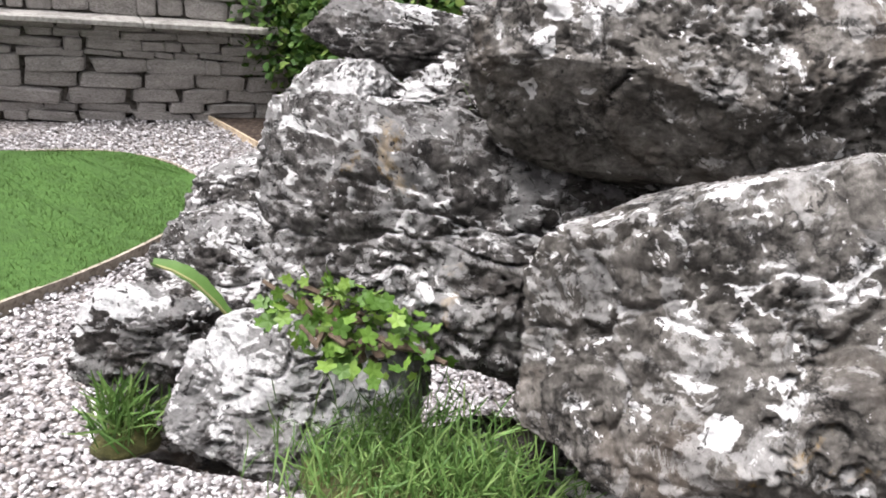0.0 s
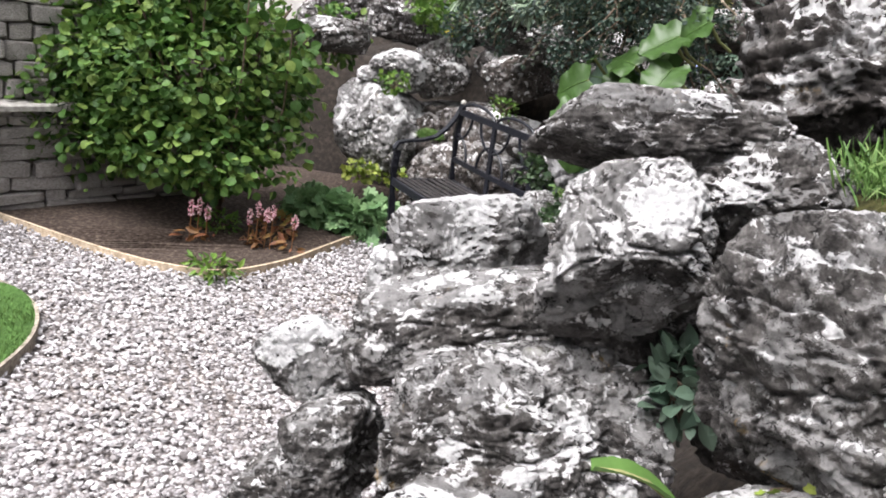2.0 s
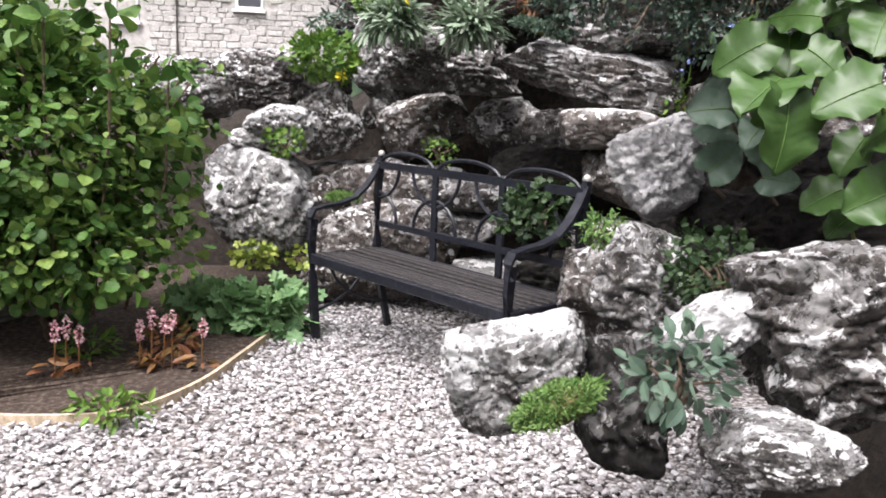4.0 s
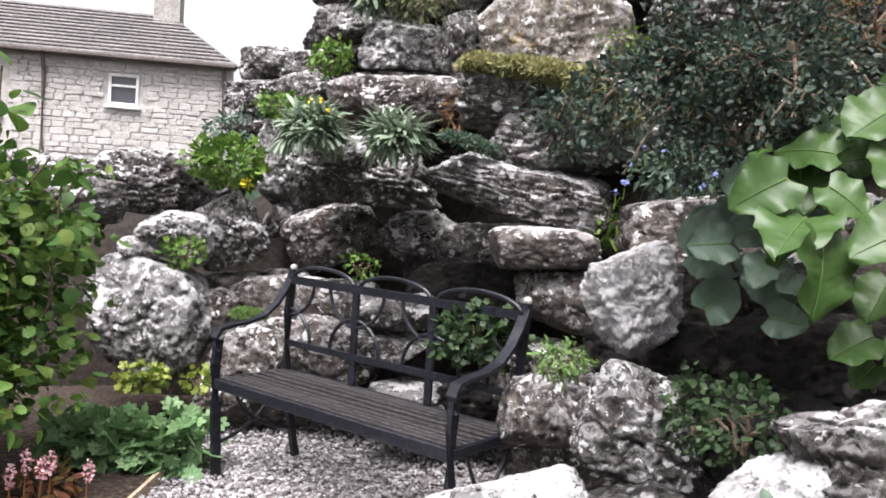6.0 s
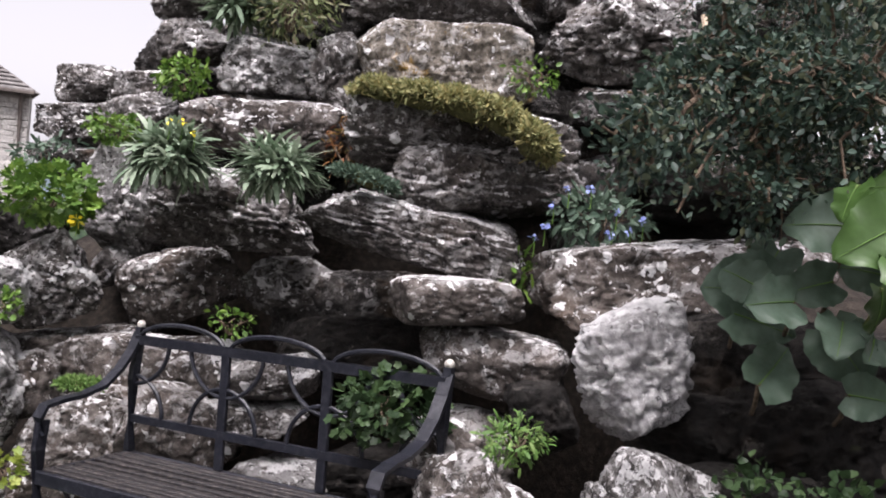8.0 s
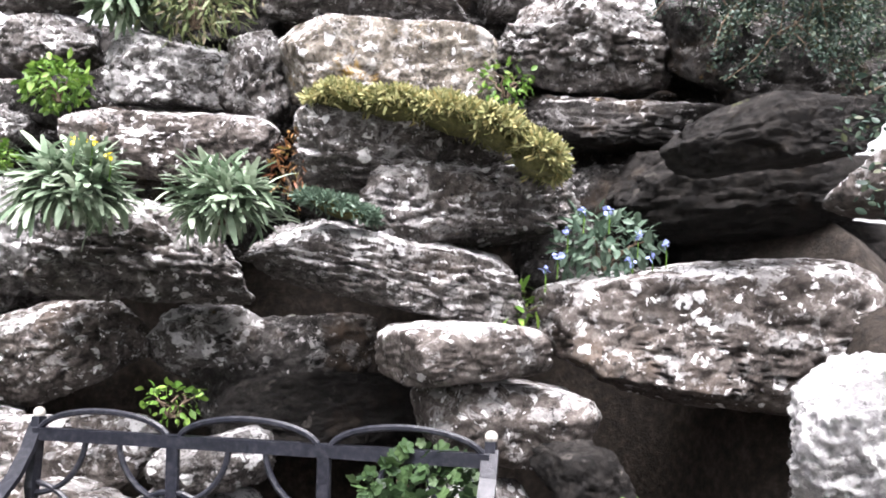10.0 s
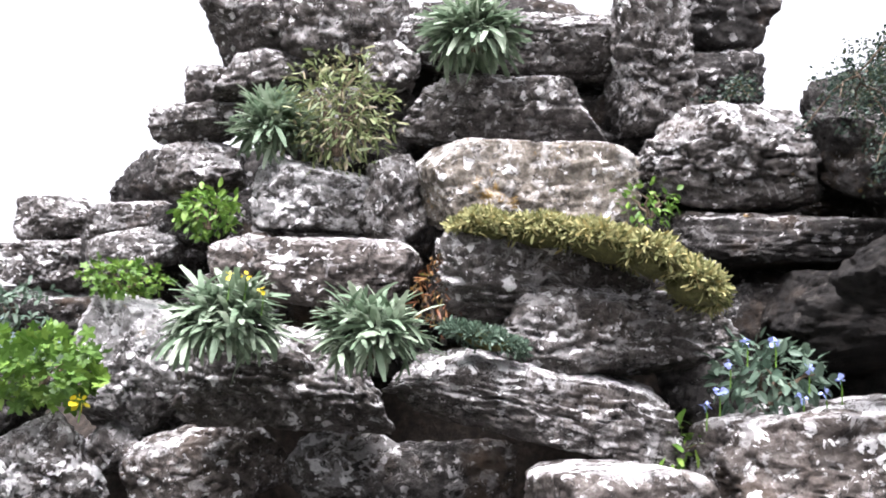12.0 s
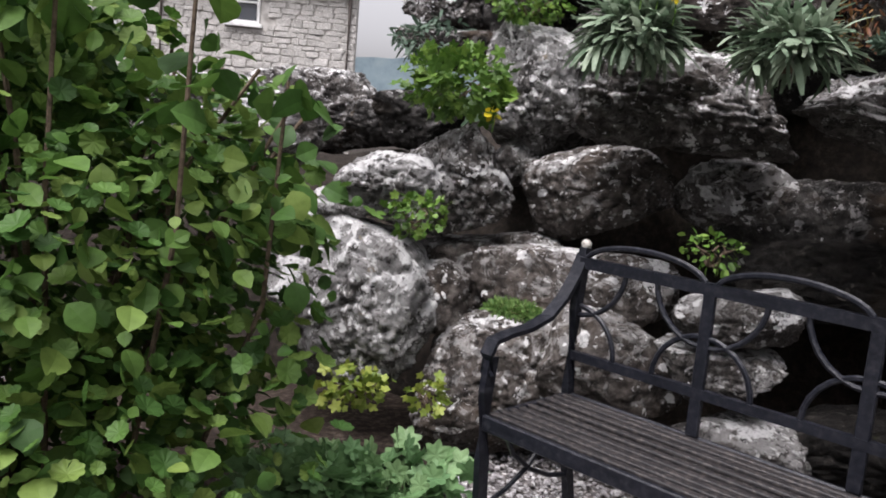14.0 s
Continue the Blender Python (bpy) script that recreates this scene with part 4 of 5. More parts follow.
boulder((1.179, 1.619, 1.003), (0.212, 0.220, 0.142), (-19, -20, 12), 120, dark_shaded_stone, 0.5, 0.4, 5, "")
boulder((0.017, 7.327, 1.251), (0.421, 0.300, 0.308), (-8, -5, -12), 121, dark_shaded_stone, 0.4, 0.3, 4, "")
boulder((1.323, 1.911, 1.138), (0.242, 0.220, 0.256), (-21, -1, 10), 122, brown_stone, 0.5, 0.3, 5, "brown-stained stone in the gap of the outcrop")
boulder((1.347, 1.874, 0.974), (0.297, 0.240, 0.212), (-21, -4, 11), 123, dark_shaded_stone, 0.5, 0.4, 5, "")


# ---- bench ----
def garden_bench(m):
    root = thing("garden_bench", m, "black wrought-iron garden bench with a slatted seat", "bench")
    W = 1.30
    for x in (0.0, W):
        part("front_leg", tube(bmesh.new(), [(x, 0.02, 0.0), (x, 0.0, 0.3), (x, -0.01, 0.5), (x, 0.0, 0.6)], 0, flat=(0.011, 0.02)), iron, root)
        part("back_post", tube(bmesh.new(), [(x, 0.47, 0.0), (x, 0.41, 0.25), (x, 0.385, 0.45), (x, 0.38, 0.7), (x, 0.40, 0.895)], 0, flat=(0.013, 0.016)), iron, root)
        cap = bmesh.new()
        bmesh.ops.create_uvsphere(cap, u_segments=10, v_segments=6, radius=0.017)
        bmesh.ops.translate(cap, vec=(x, 0.40, 0.905), verts=cap.verts)
        part("finial", cap, pale_cap, root, "pale worn finial", True)
        pts = [(x, -0.012, 0.55), (x, -0.02, 0.61), (x, 0.0, 0.645), (x, 0.06, 0.657), (x, 0.15, 0.665), (x, 0.24, 0.69), (x, 0.31, 0.745), (x, 0.36, 0.81), (x, 0.392, 0.875)]
        part("armrest", tube(bmesh.new(), pts, 0, flat=(0.021, 0.007)), iron, root)
        part("side_rail", box(bmesh.new(), x - 0.011, x + 0.011, 0.0, 0.40, 0.392, 0.428, 0.003), iron, root)
        part("brace", tube(bmesh.new(), [(x, 0.01, 0.14), (x, 0.12, 0.17), (x, 0.22, 0.22), (x, 0.30, 0.30), (x, 0.36, 0.395)], 0.008), iron, root)
        part("brace", tube(bmesh.new(), [(x, 0.44, 0.14), (x, 0.33, 0.165), (x, 0.23, 0.21), (x, 0.14, 0.28), (x, 0.08, 0.39)], 0.008), iron, root)
    part("seat_rail", box(bmesh.new(), 0.0, W, -0.018, 0.0, 0.385, 0.432, 0.004), iron, root)
    part("seat_rail", box(bmesh.new(), 0.0, W, 0.385, 0.4, 0.385, 0.43, 0.004), iron, root)
    for x in (W / 3, 2 * W / 3):
        part("seat_bearer", box(bmesh.new(), x - 0.012, x + 0.012, 0.0, 0.39, 0.40, 0.418), iron, root)
    for i in range(9):
        y = 0.008 + i * 0.0425
        z = 0.42 + 0.004 * math.cos(i)
        part("slat", box(bmesh.new(), 0.003, W - 0.003, y, y + 0.024, z, z + 0.012, 0.003), worn_iron, root, "worn dark metal slat" if i == 0 else "")
    y = 0.385
    part("top_rail", tube(bmesh.new(), [(0, y, 0.85), (W / 2, y + 0.004, 0.85), (W, y, 0.85)], 0, flat=(0.012, 0.017)), iron, root)
    part("lower_rail", tube(bmesh.new(), [(0, y, 0.555), (W, y, 0.555)], 0, flat=(0.01, 0.014)), iron, root)
    b = W / 3
    for k in (1, 2):
        part("back_upright", box(bmesh.new(), k * b - 0.018, k * b + 0.018, y - 0.009, y + 0.009, 0.43, 0.85, 0.003), iron, root)
    for k in range(3):
        cx = b * (k + 0.5)
        part("crest_arc", tube(bmesh.new(), [(cx + 0.2 * math.cos(radians(a)), y, 0.855 + 0.065 * math.sin(radians(a))) for a in range(0, 181, 12)], 0.009), iron, root)
    for k in range(4):
        cx = b * k
        lo, hi = (270 if k == 0 else 180, 270 if k == 3 else 360)
        part("back_scroll", tube(bmesh.new(), arc(cx, 0.85, 0.165, lo, hi, y), 0.0085), iron, root)
        lo, hi = (0, 90) if k == 0 else ((90, 180) if k == 3 else (0, 180))
        part("back_scroll", tube(bmesh.new(), arc(cx, 0.565, 0.15, lo, hi, y), 0.0085), iron, root)
    return root


garden_bench(pose(0.0, 5.77, 0.005, 0, 0, -57.3))

# ---- house beyond the garden ----
HX, HY, HA = -0.9, 17.9, -9.0
house = thing("stone_cottage", pose(HX, HY, 0.085, 0, 0, HA), "whitewashed rubble-stone cottage with a slate roof", "house")
for x0, x1, y0, y1, z0, z1 in ((-5.2, -0.5, 0.06, 0.45, -0.25, 3.5), (-0.5, 0.02, 0.06, 0.45, -0.25, 2.6), (-0.5, 0.02, 0.06, 0.45, 3.16, 3.5), (0.02, 1.62, 0.06, 0.45, -0.25, 3.5),
                               (-5.2, -4.8, 0.45, 2.2, -0.25, 3.5), (0.9, 1.3, 0.45, 2.2, -0.25, 3.5), (-5.2, 1.3, 2.2, 2.6, -0.25, 3.5)):
    part("wall", box(bmesh.new(), x0, x1, y0, y1, z0, z1), mortar, house, "pale mortared rubble wall")
bm = bmesh.new()
vs = [bm.verts.new(c) for c in ((-5.4, -0.16, 3.44), (1.78, -0.16, 3.44), (1.1, 2.75, 3.44), (-5.4, 2.75, 3.44), (-5.4, 1.3, 4.5), (0.35, 1.3, 4.5))]
for f in ((0, 1, 5, 4), (2, 3, 4, 5), (1, 2, 5), (0, 4, 3), (3, 2, 1, 0)):
    bm.faces.new([vs[i] for i in f])
bmesh.ops.recalc_face_normals(bm, faces=bm.faces[:])
roof = part("roof", bm, slate, house, "grey-brown slate roof")
slope = math.hypot(1.46, 1.06)
for k in range(13):
    t0 = k / 13
    y0, z0 = -0.16 + 1.46 * t0, 3.44 + 1.06 * t0
    x1 = 1.78 - 1.43 * t0
    row = tube(bmesh.new(), [(-5.4, y0 - 0.01, z0 + 0.03), (x1 - 0.08, y0 - 0.01, z0 + 0.03)], 0, flat=(0.012, 0.012))
    vs = [row.verts.new(c) for c in ((-5.4, y0 - 0.03, z0 + 0.028), (x1 - 0.05, y0 - 0.03, z0 + 0.028), (x1 - 0.15, y0 + 0.12, z0 + 0.1), (-5.4, y0 + 0.12, z0 + 0.1))]
    row.faces.new(vs)
    part("slate_course", row, slate, roof)
part("gutter", box(bmesh.new(), -5.3, 1.7, -0.22, -0.15, 3.4, 3.46, 0.01), pipe_paint, house, "dark gutter")
bm = bmesh.new()
box(bm, 0.02, 0.5, 1.05, 1.55, 4.2, 4.95)
box(bm, -0.02, 0.54, 1.0, 1.6, 4.95, 5.01, 0.01)
box(bm, 0.12, 0.4, 1.15, 1.45, 5.01, 5.09, 0.02)
part("chimney", bm, ledge_slate, house, "square rendered chimney stack")
for x in (1.5, -1.58):
    part("drainpipe", tube(bmesh.new(), [(x, 0.0, 0.0), (x, 0.0, 1.5), (x, 0.0, 3.1), (x, -0.12, 3.42)], 0.035), pipe_paint, house, "dark drainpipe")


def cottage_window(x0, x1, z0, z1):
    win = new("window")
    win.parent = house
    bm = bmesh.new()
    t = 0.05
    for a, b, c, d in ((x0, x1, z1 - t, z1), (x0, x1, z0, z0 + t), (x0, x0 + t, z0 + t, z1 - t), (x1 - t, x1, z0 + t, z1 - t), (x0 + t, x1 - t, z0 + 0.62 * (z1 - z0) - 0.02, z0 + 0.62 * (z1 - z0) + 0.02)):
        box(bm, a, b, 0.03, 0.12, c, d, 0.004)
    part("frame", bm, white_paint, win, "white painted frame")
    part("pane", box(bmesh.new(), x0 + 0.03, x1 - 0.03, 0.08, 0.09, z0 + 0.03, z1 - 0.03), glass, win, "dark reflecting pane")
    part("sill", box(bmesh.new(), x0 - 0.05, x1 + 0.05, -0.04, 0.12, z0 - 0.06, z0 - 0.003, 0.006), white_paint, win)


cottage_window(-0.5, 0.02, 2.6, 3.16)
cottage_window(-2.75, -2.3, 2.3, 3.15)

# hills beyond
for name, r, hgt, mat_, seed, zc in (("far_hill", 900, 118, hill_far_hazed, 3, -12), ("wooded_hill", 260, 24, hill_near, 11, -8)):
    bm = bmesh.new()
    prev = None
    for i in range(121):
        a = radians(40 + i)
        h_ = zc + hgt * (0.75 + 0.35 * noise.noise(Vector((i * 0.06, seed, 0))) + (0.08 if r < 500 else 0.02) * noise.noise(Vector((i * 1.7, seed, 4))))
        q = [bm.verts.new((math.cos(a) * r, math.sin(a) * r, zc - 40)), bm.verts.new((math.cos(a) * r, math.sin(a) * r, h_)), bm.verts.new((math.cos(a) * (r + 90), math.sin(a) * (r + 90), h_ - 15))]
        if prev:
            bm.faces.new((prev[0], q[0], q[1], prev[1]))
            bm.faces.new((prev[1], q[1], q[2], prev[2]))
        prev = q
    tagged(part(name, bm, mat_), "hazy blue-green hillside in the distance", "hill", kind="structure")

# ---- terrace, garden wall ----
bm = bmesh.new()
bmesh.ops.create_grid(bm, x_segments=40, y_segments=20, size=1.0)
for v in bm.verts:
    x, y = -1.6 + v.co.x * 3.0, 8.9 + v.co.y * 1.5
    rise = max(0.0, min(1.0, (y - 7.45) / 0.5))
    v.co = Vector((x, y, 1.08 * rise * (0.92 + 0.16 * noise.noise(Vector((x * 2, y * 2, 0)))) - 0.02))
tagged(part("garden_terrace", bm, soil, smooth=True), "raised earth terrace behind the flower bed", "terrace", kind="structure")


def block_mesh(seed):
    """A squared rubble stone of unit size with chipped, uneven edges."""
    rng = np.random.default_rng(seed)
    bm = bmesh.new()
    bmesh.ops.create_cube(bm, size=1.0)
    for v in bm.verts:
        v.co += Vector(rng.uniform(-0.07, 0.07, 3))
    bmesh.ops.bevel(bm, geom=bm.edges[:], offset=0.1, segments=1, affect="EDGES")
    me = bpy.data.meshes.new("stone")
    bm.to_mesh(me)
    bm.free()
    return me


def stone_courses(parent, x0, x1, z0, z1, y, depth, hmin, hmax, lmin, lmax, material, seed, holes=(), limit=300):
    rng = random.Random(seed)
    kinds = [block_mesh(seed * 20 + k) for k in range(10)]
    for me in kinds:
        me.materials.append(material)
    z, count = z0, 0
    while z < z1 - 0.02:
        hgt = min(rng.uniform(hmin, hmax), z1 - z)
        x = x0 + rng.uniform(0, lmin)
        while x < x1 - 0.03 and count < limit:
            ln = min(rng.uniform(lmin, lmax), x1 - x)
            if not any(a - 0.03 < x + ln / 2 + ln / 2 and x < b + 0.03 and c - 0.02 < z + hgt and z < d + 0.02 for a, b, c, d in holes):
                ob = new("stone", rng.choice(kinds))
                ob.parent = parent
                ob.matrix_basis = Matrix.LocRotScale((x + ln / 2, y + rng.uniform(-0.15, 0.15) * depth, z + hgt / 2), Euler((radians(rng.uniform(-4, 4)), radians(rng.uniform(-5, 5)), radians(rng.uniform(-3, 3)))), (ln * rng.uniform(0.86, 0.99), depth * rng.uniform(0.8, 1.25), hgt * rng.uniform(0.8, 1.08)))
                count += 1
            x += ln
        z += hgt


WA = pose(-2.5, 4.68, 0, 0, 0, 53.6)
garden_wall = thing("wall_garden", WA, "dry-stone garden wall with a projecting slate ledge", "garden wall", kind="structure")
bm = bmesh.new()
# core runs on unseen beyond the stones, also blocking low light
box(bm, -6.5, 1.9, 0.07, 0.5, -0.05, 0.6)
box(bm, -6.5, 1.7, 0.14, 0.5, 0.6, 2.3)
part("core", bm, dark_joint, garden_wall)
rng = random.Random(4)
x = -3.4
while x < 1.8:
    ln = rng.uniform(0.7, 1.2)
    part("ledge_slab", box(bmesh.new(), x, min(x + ln, 1.9) - 0.006, -0.09, 0.3, 0.6 + rng.uniform(0, 0.006), 0.635 + rng.uniform(0, 0.01), 0.006), ledge_slate, garden_wall, "thin slate ledge slab")
    x += ln


# plain walls added unseen behind the path, to close it and block low light
bm = bmesh.new()
box(bm, -6.6, 4.6, -2.6, -2.2, -0.05, 2.3)
tagged(part("wall_south", bm, wall_stone), "plain rubble wall added unseen behind the path to block low light", "garden wall", kind="structure")
bm = bmesh.new()
box(bm, 4.6, 5.0, -2.6, 3.0, -0.05, 2.3)
tagged(part("wall_east", bm, wall_stone), "plain rubble wall added unseen behind the path to block low light", "garden wall", kind="structure")


# ---- plants ----
twig_bark = plain("twig_bark", [(0.2, 0.15, 0.1), (0.36, 0.29, 0.21), (0.48, 0.4, 0.31)], 60, 0.9)


def flower(at, material, size, seed, label):
    root = thing("flower", pose(*at), label, "flower")
    crown("petals", root, material, broad_leaf(1, 0.9), 9, (size * 0.5, size * 0.5, size * 0.4), size, seed, up=0.9)
    part("stalk", tube(bmesh.new(), [(0, 0, -0.07), (0.004, 0, -0.03), (0, 0, 0)], 0.0025, 5), bright_green, root)
    return root


def flower_spike(at, seed):
    rng = random.Random(seed)
    root = thing("bistort_flower", pose(at[0], at[1], 0.02), "slender pink and white flower spike in the bed", "flower", "pink flower spikes")
    h_ = rng.uniform(0.16, 0.24)
    part("stalk", tube(bmesh.new(), [(0, 0, 0), (0.005, 0, h_ * 0.6), (0.008, 0, h_)], 0.003, 5), russet, root)
    crown("flower_head", root, petal_pink, broad_leaf(1, 0.8), 90, (0.014, 0.014, 0.045), 0.012, seed, (0.008, 0, h_), 0.6)
    crown("leaves", root, russet, broad_leaf(1, 0.4), 8, (0.05, 0.05, 0.03), 0.07, seed + 9, (0, 0, 0.03))
    return root


def juniper(at, r, seed):
    """Twiggy sprays: short leaves crowded along thin branchlets, with gaps between them."""
    root = thing("juniper_spray", pose(*at), "dark blue-green juniper spray hanging over the rocks", "shrub", "juniper sprays")
    rg = np.random.default_rng(seed)
    pos, ax = [], []
    for k in range(int(19 * min(1.3, (r / 0.28) ** 1.5)) + 3):
        d = rg.normal(size=3)
        d[2] = d[2] * 0.7 - 0.1
        d /= np.linalg.norm(d)
        ln = r * rg.uniform(0.7, 1.25)
        pts = [d * ln * t + np.array([0, 0, -0.35 * ln * t * t]) + rg.normal(size=3) * 0.012 for t in (0.0, 0.35, 0.7, 1.0)]
        if k < 7:
            part("branch", tube(bmesh.new(), [tuple(q) for q in pts], 0.005, 5, taper=0.4), bark, root)
        for _ in range(105):
            t = rg.uniform(0.25, 1.0) * 3
            i = min(2, int(t))
            q = pts[i] + (pts[i + 1] - pts[i]) * (t - i) + rg.normal(size=3) * 0.018
            pos.append(q)
            ax.append(d + rg.normal(size=3) * 0.7)
    n = len(pos)
    me = scatter_mesh("foliage", broad_leaf(1, 0.55, 0.1, 0.1), np.array(pos), np.array(ax), rg.normal(size=(n, 3)) + np.array([0, 0, 0.8]), rg.uniform(0.009, 0.02, n))
    mesh_part("foliage", me, conifer_green, root)
    return root


def dead_twig(a, b, c):
    root = thing("dead_twig", Matrix.Translation(a), "bare pale twig sticking out of the shrub", "twig")
    part("stick", tube(bmesh.new(), [(0, 0, 0), Vector(b) - Vector(a), Vector(c) - Vector(a)], 0.006, 6, taper=0.5), twig_bark, root)
    return root


def grass_clump(at, r, n, length, seed, label, material=None):
    rg = np.random.default_rng(seed)
    root = thing("grass_clump", pose(*at), label, "grass")
    p = rg.normal(size=(n, 3)) * r * 0.45
    p[:, 2] = -np.abs(p[:, 2]) * 0.3
    ax = rg.normal(size=(n, 3)) * 0.5
    ax[:, 2] = 1
    ups = rg.normal(size=(n, 3))
    ups[:, 2] += 0.5
    tagged(mesh_part("grass_tuft", scatter_mesh("grass_tuft", strap_leaf(0.05, 0.45), p, ax, ups, length * rg.uniform(0.5, 1.2, n)), material or grass_green, root), kind="stuff")
    me = stone_mesh((r * 1.7, r * 1.7, r * 0.9), seed, 0.1, 0, 3, 0.6)
    pad = mesh_part("turf", me, moss_pad, root, "", True)
    pad.location = (0, 0, -r * 0.5)
    return root


def frond(a, b, width, label):
    a, b = Vector(a), Vector(b)
    root = thing("fern_frond", Matrix.Translation(a), label, "fern")
    d = b - a
    side = d.cross(Vector((0, 0, 1))).normalized()
    bm = bmesh.new()
    rows = []
    for i in range(15):
        t = i / 14
        w = width * 0.5 * (0.35 + 1.3 * t - 1.35 * t ** 3) * (1 + 0.12 * math.sin(i * 2.4))
        c = d * t + Vector((0, 0, 0.14 * d.length * math.sin(math.pi * t)))
        rows.append([bm.verts.new(c - side * w + Vector((0, 0, 0.008))), bm.verts.new(c), bm.verts.new(c + side * w + Vector((0, 0, 0.008)))])
    for p, q in zip(rows, rows[1:]):
        for j in (0, 1):
            bm.faces.new((p[j], p[j + 1], q[j + 1], q[j]))
    part("blade", bm, grass_green, root, "", True)
    part("midrib", tube(bmesh.new(), [d * t + Vector((0, 0, 0.14 * d.length * math.sin(math.pi * t) + 0.002)) for t in (0, 0.25, 0.5, 0.75, 0.95)], 0.002, 5), moss_green, root)
    return root


def big_leaf(root, at, size, seed):
    """A broad ovate leaf on its own stalk: pleated along its side veins, wavy at the rim, tip drooping."""
    rg = np.random.default_rng(seed + 500)
    o = Vector(at) - root.matrix_world.translation
    grey = root == bergenia_grey
    bm = bmesh.new()
    nu, nv, ph, fold = 17, 9, rg.uniform(0, 6), rg.uniform(0.1, 0.3)
    droop, wide = rg.uniform(0.05, 0.4), rg.uniform(0.95, 1.15)
    grid = []
    for i in range(nu):
        t = i / (nu - 1)
        half = 0.5 * size * wide * (math.sin(math.pi * min(1.0, 0.09 + 0.91 * t) ** 0.85) ** 0.6 if t < 1 else 0.0)
        row = []
        for j in range(nv):
            q = 2 * j / (nv - 1) - 1
            back = 0.22 * size * abs(q) * (1 - t)
            x = half * q * (1 + 0.035 * math.sin(i * 2.6 + ph) * abs(q) ** 4)
            pleat = 0.028 * size * math.cos(2.9 * (i - 3.0 * abs(q))) * (1 - abs(q) ** 3) * min(1, abs(q) * 4)
            rim = 0.075 * size * abs(q) ** 3 * math.sin(5.0 * t * math.pi + ph + (1.4 if q > 0 else 0))
            row.append(bm.verts.new((x, size * (t - 0.45) - back * 0.8, fold * abs(x) - droop * size * t * t + pleat + rim)))
        grid.append(row)
    for p, q in zip(grid, grid[1:]):
        for j in range(nv - 1):
            bm.faces.new((p[j], p[j + 1], q[j + 1], q[j]))
    leaf = part("leaf", bm, blue_green if grey else hosta_green, root, "", True)
    face = Vector((-0.45 + rg.normal() * 0.35, -0.55 + rg.normal() * 0.35, (0.35 if grey else 0.65) + rg.normal() * 0.25)).normalized()
    down = Vector((-0.3 + rg.normal() * 0.8, -0.2 + rg.normal() * 0.6, -0.35 + rg.normal() * 0.5))
    side = down.cross(face).normalized()
    along = face.cross(side)
    leaf.matrix_basis = Matrix.Translation(o) @ Matrix((side, along, face)).transposed().to_4x4()
    root_end = o - along * size * 0.42
    foot = root_end + Vector((0.09, 0.08, -0.07))
    part("stalk", tube(bmesh.new(), [foot, (foot + root_end) / 2 + Vector((0, 0, -0.012)), root_end], 0.0045, 6), bark if grey else moss_green, root)
    part("midrib", tube(bmesh.new(), [(0, size * (t - 0.45), -droop * size * t * t + 0.002) for t in (0.02, 0.2, 0.4, 0.6, 0.8, 0.95)], 0.0016, 5, taper=0.3), grass_green, leaf)
    return leaf


def hazel_shrub(at):
    root = thing("hazel_shrub", pose(*at), "dense green hazel shrub with broad leaves in the bed", "shrub")
    shape = lobed_leaf(9, 0.12, 0.3)
    oval = broad_leaf(1.0, 0.9, 0.16, 0.25)
    for k, (n, radii, size, centre, shell) in enumerate((
            (3600, (0.82, 0.6, 0.48), 0.05, (-0.16, 0, 0.9), 0.45), (1200, (0.5, 0.4, 0.3), 0.05, (-0.25, 0.05, 1.3), 0.3),
            (1100, (0.62, 0.36, 0.28), 0.052, (0.0, -0.25, 0.52), 0.4), (900, (0.4, 0.4, 0.4), 0.054, (-0.6, 0.1, 1.15), 0.3),
            (1100, (0.45, 0.36, 0.42), 0.05, (-0.72, -0.08, 0.58), 0.3), (1300, (0.42, 0.34, 0.5), 0.05, (-1.05, -0.1, 0.6), 0.3))):
        crown("crown", root, hazel_green, shape, n, radii, size, 200 + k, centre, shell, 0.7)
        crown("crown", root, hazel_green, oval, n // 2, radii, size * 1.15, 230 + k, centre, shell, 0.7)
    stems(root, 14, 1.6, 0.55, 0.014, 204, 0.06)
    for k, (dx, dy, top) in enumerate(((0.32, -0.4, 1.62), (0.05, -0.3, 1.75), (0.5, -0.2, 1.3), (-0.3, -0.2, 1.7))):
        pts = [(dx * 0.6, dy * 0.6, 0.2), (dx, dy, top * 0.6), (dx + 0.03, dy - 0.02, top)]
        part("shoot", tube(bmesh.new(), pts, 0.008, 6, taper=0.5), bark, root)
        crown("shoot_leaves", root, hazel_green, oval, 30, (0.13, 0.13, 0.3), 0.085, 210 + k, (dx + 0.02, dy, top - 0.2), 0.3, 0.6)
    return root


hazel_shrub((-1.14, 5.74, 0.0))
bergenia = thing("bergenia", pose(1.0, 3.25, 1.0), "large-leaved bright green plant growing over the rocks", "plant")
bergenia_grey = thing("bergenia", pose(1.05, 3.6, 1.05), "broad grey-green leaves hanging beside the white stone", "plant")
tuft((0.37, 5.9, 1.53), 741, 0.091, 0.0180, silver_green, 1, "tuft of long silver-green leaves on the ledge", droop=0.6)
tuft((0.69, 5.61, 1.5), 741, 0.088, 0.0173, silver_green, 2, "tuft of long silver-green leaves on the ledge", droop=0.55)
tuft((1.36, 6.01, 2.72), 827, 0.117, 0.0218, silver_green, 3, "silvery tuft high on the rockery", droop=0.6)
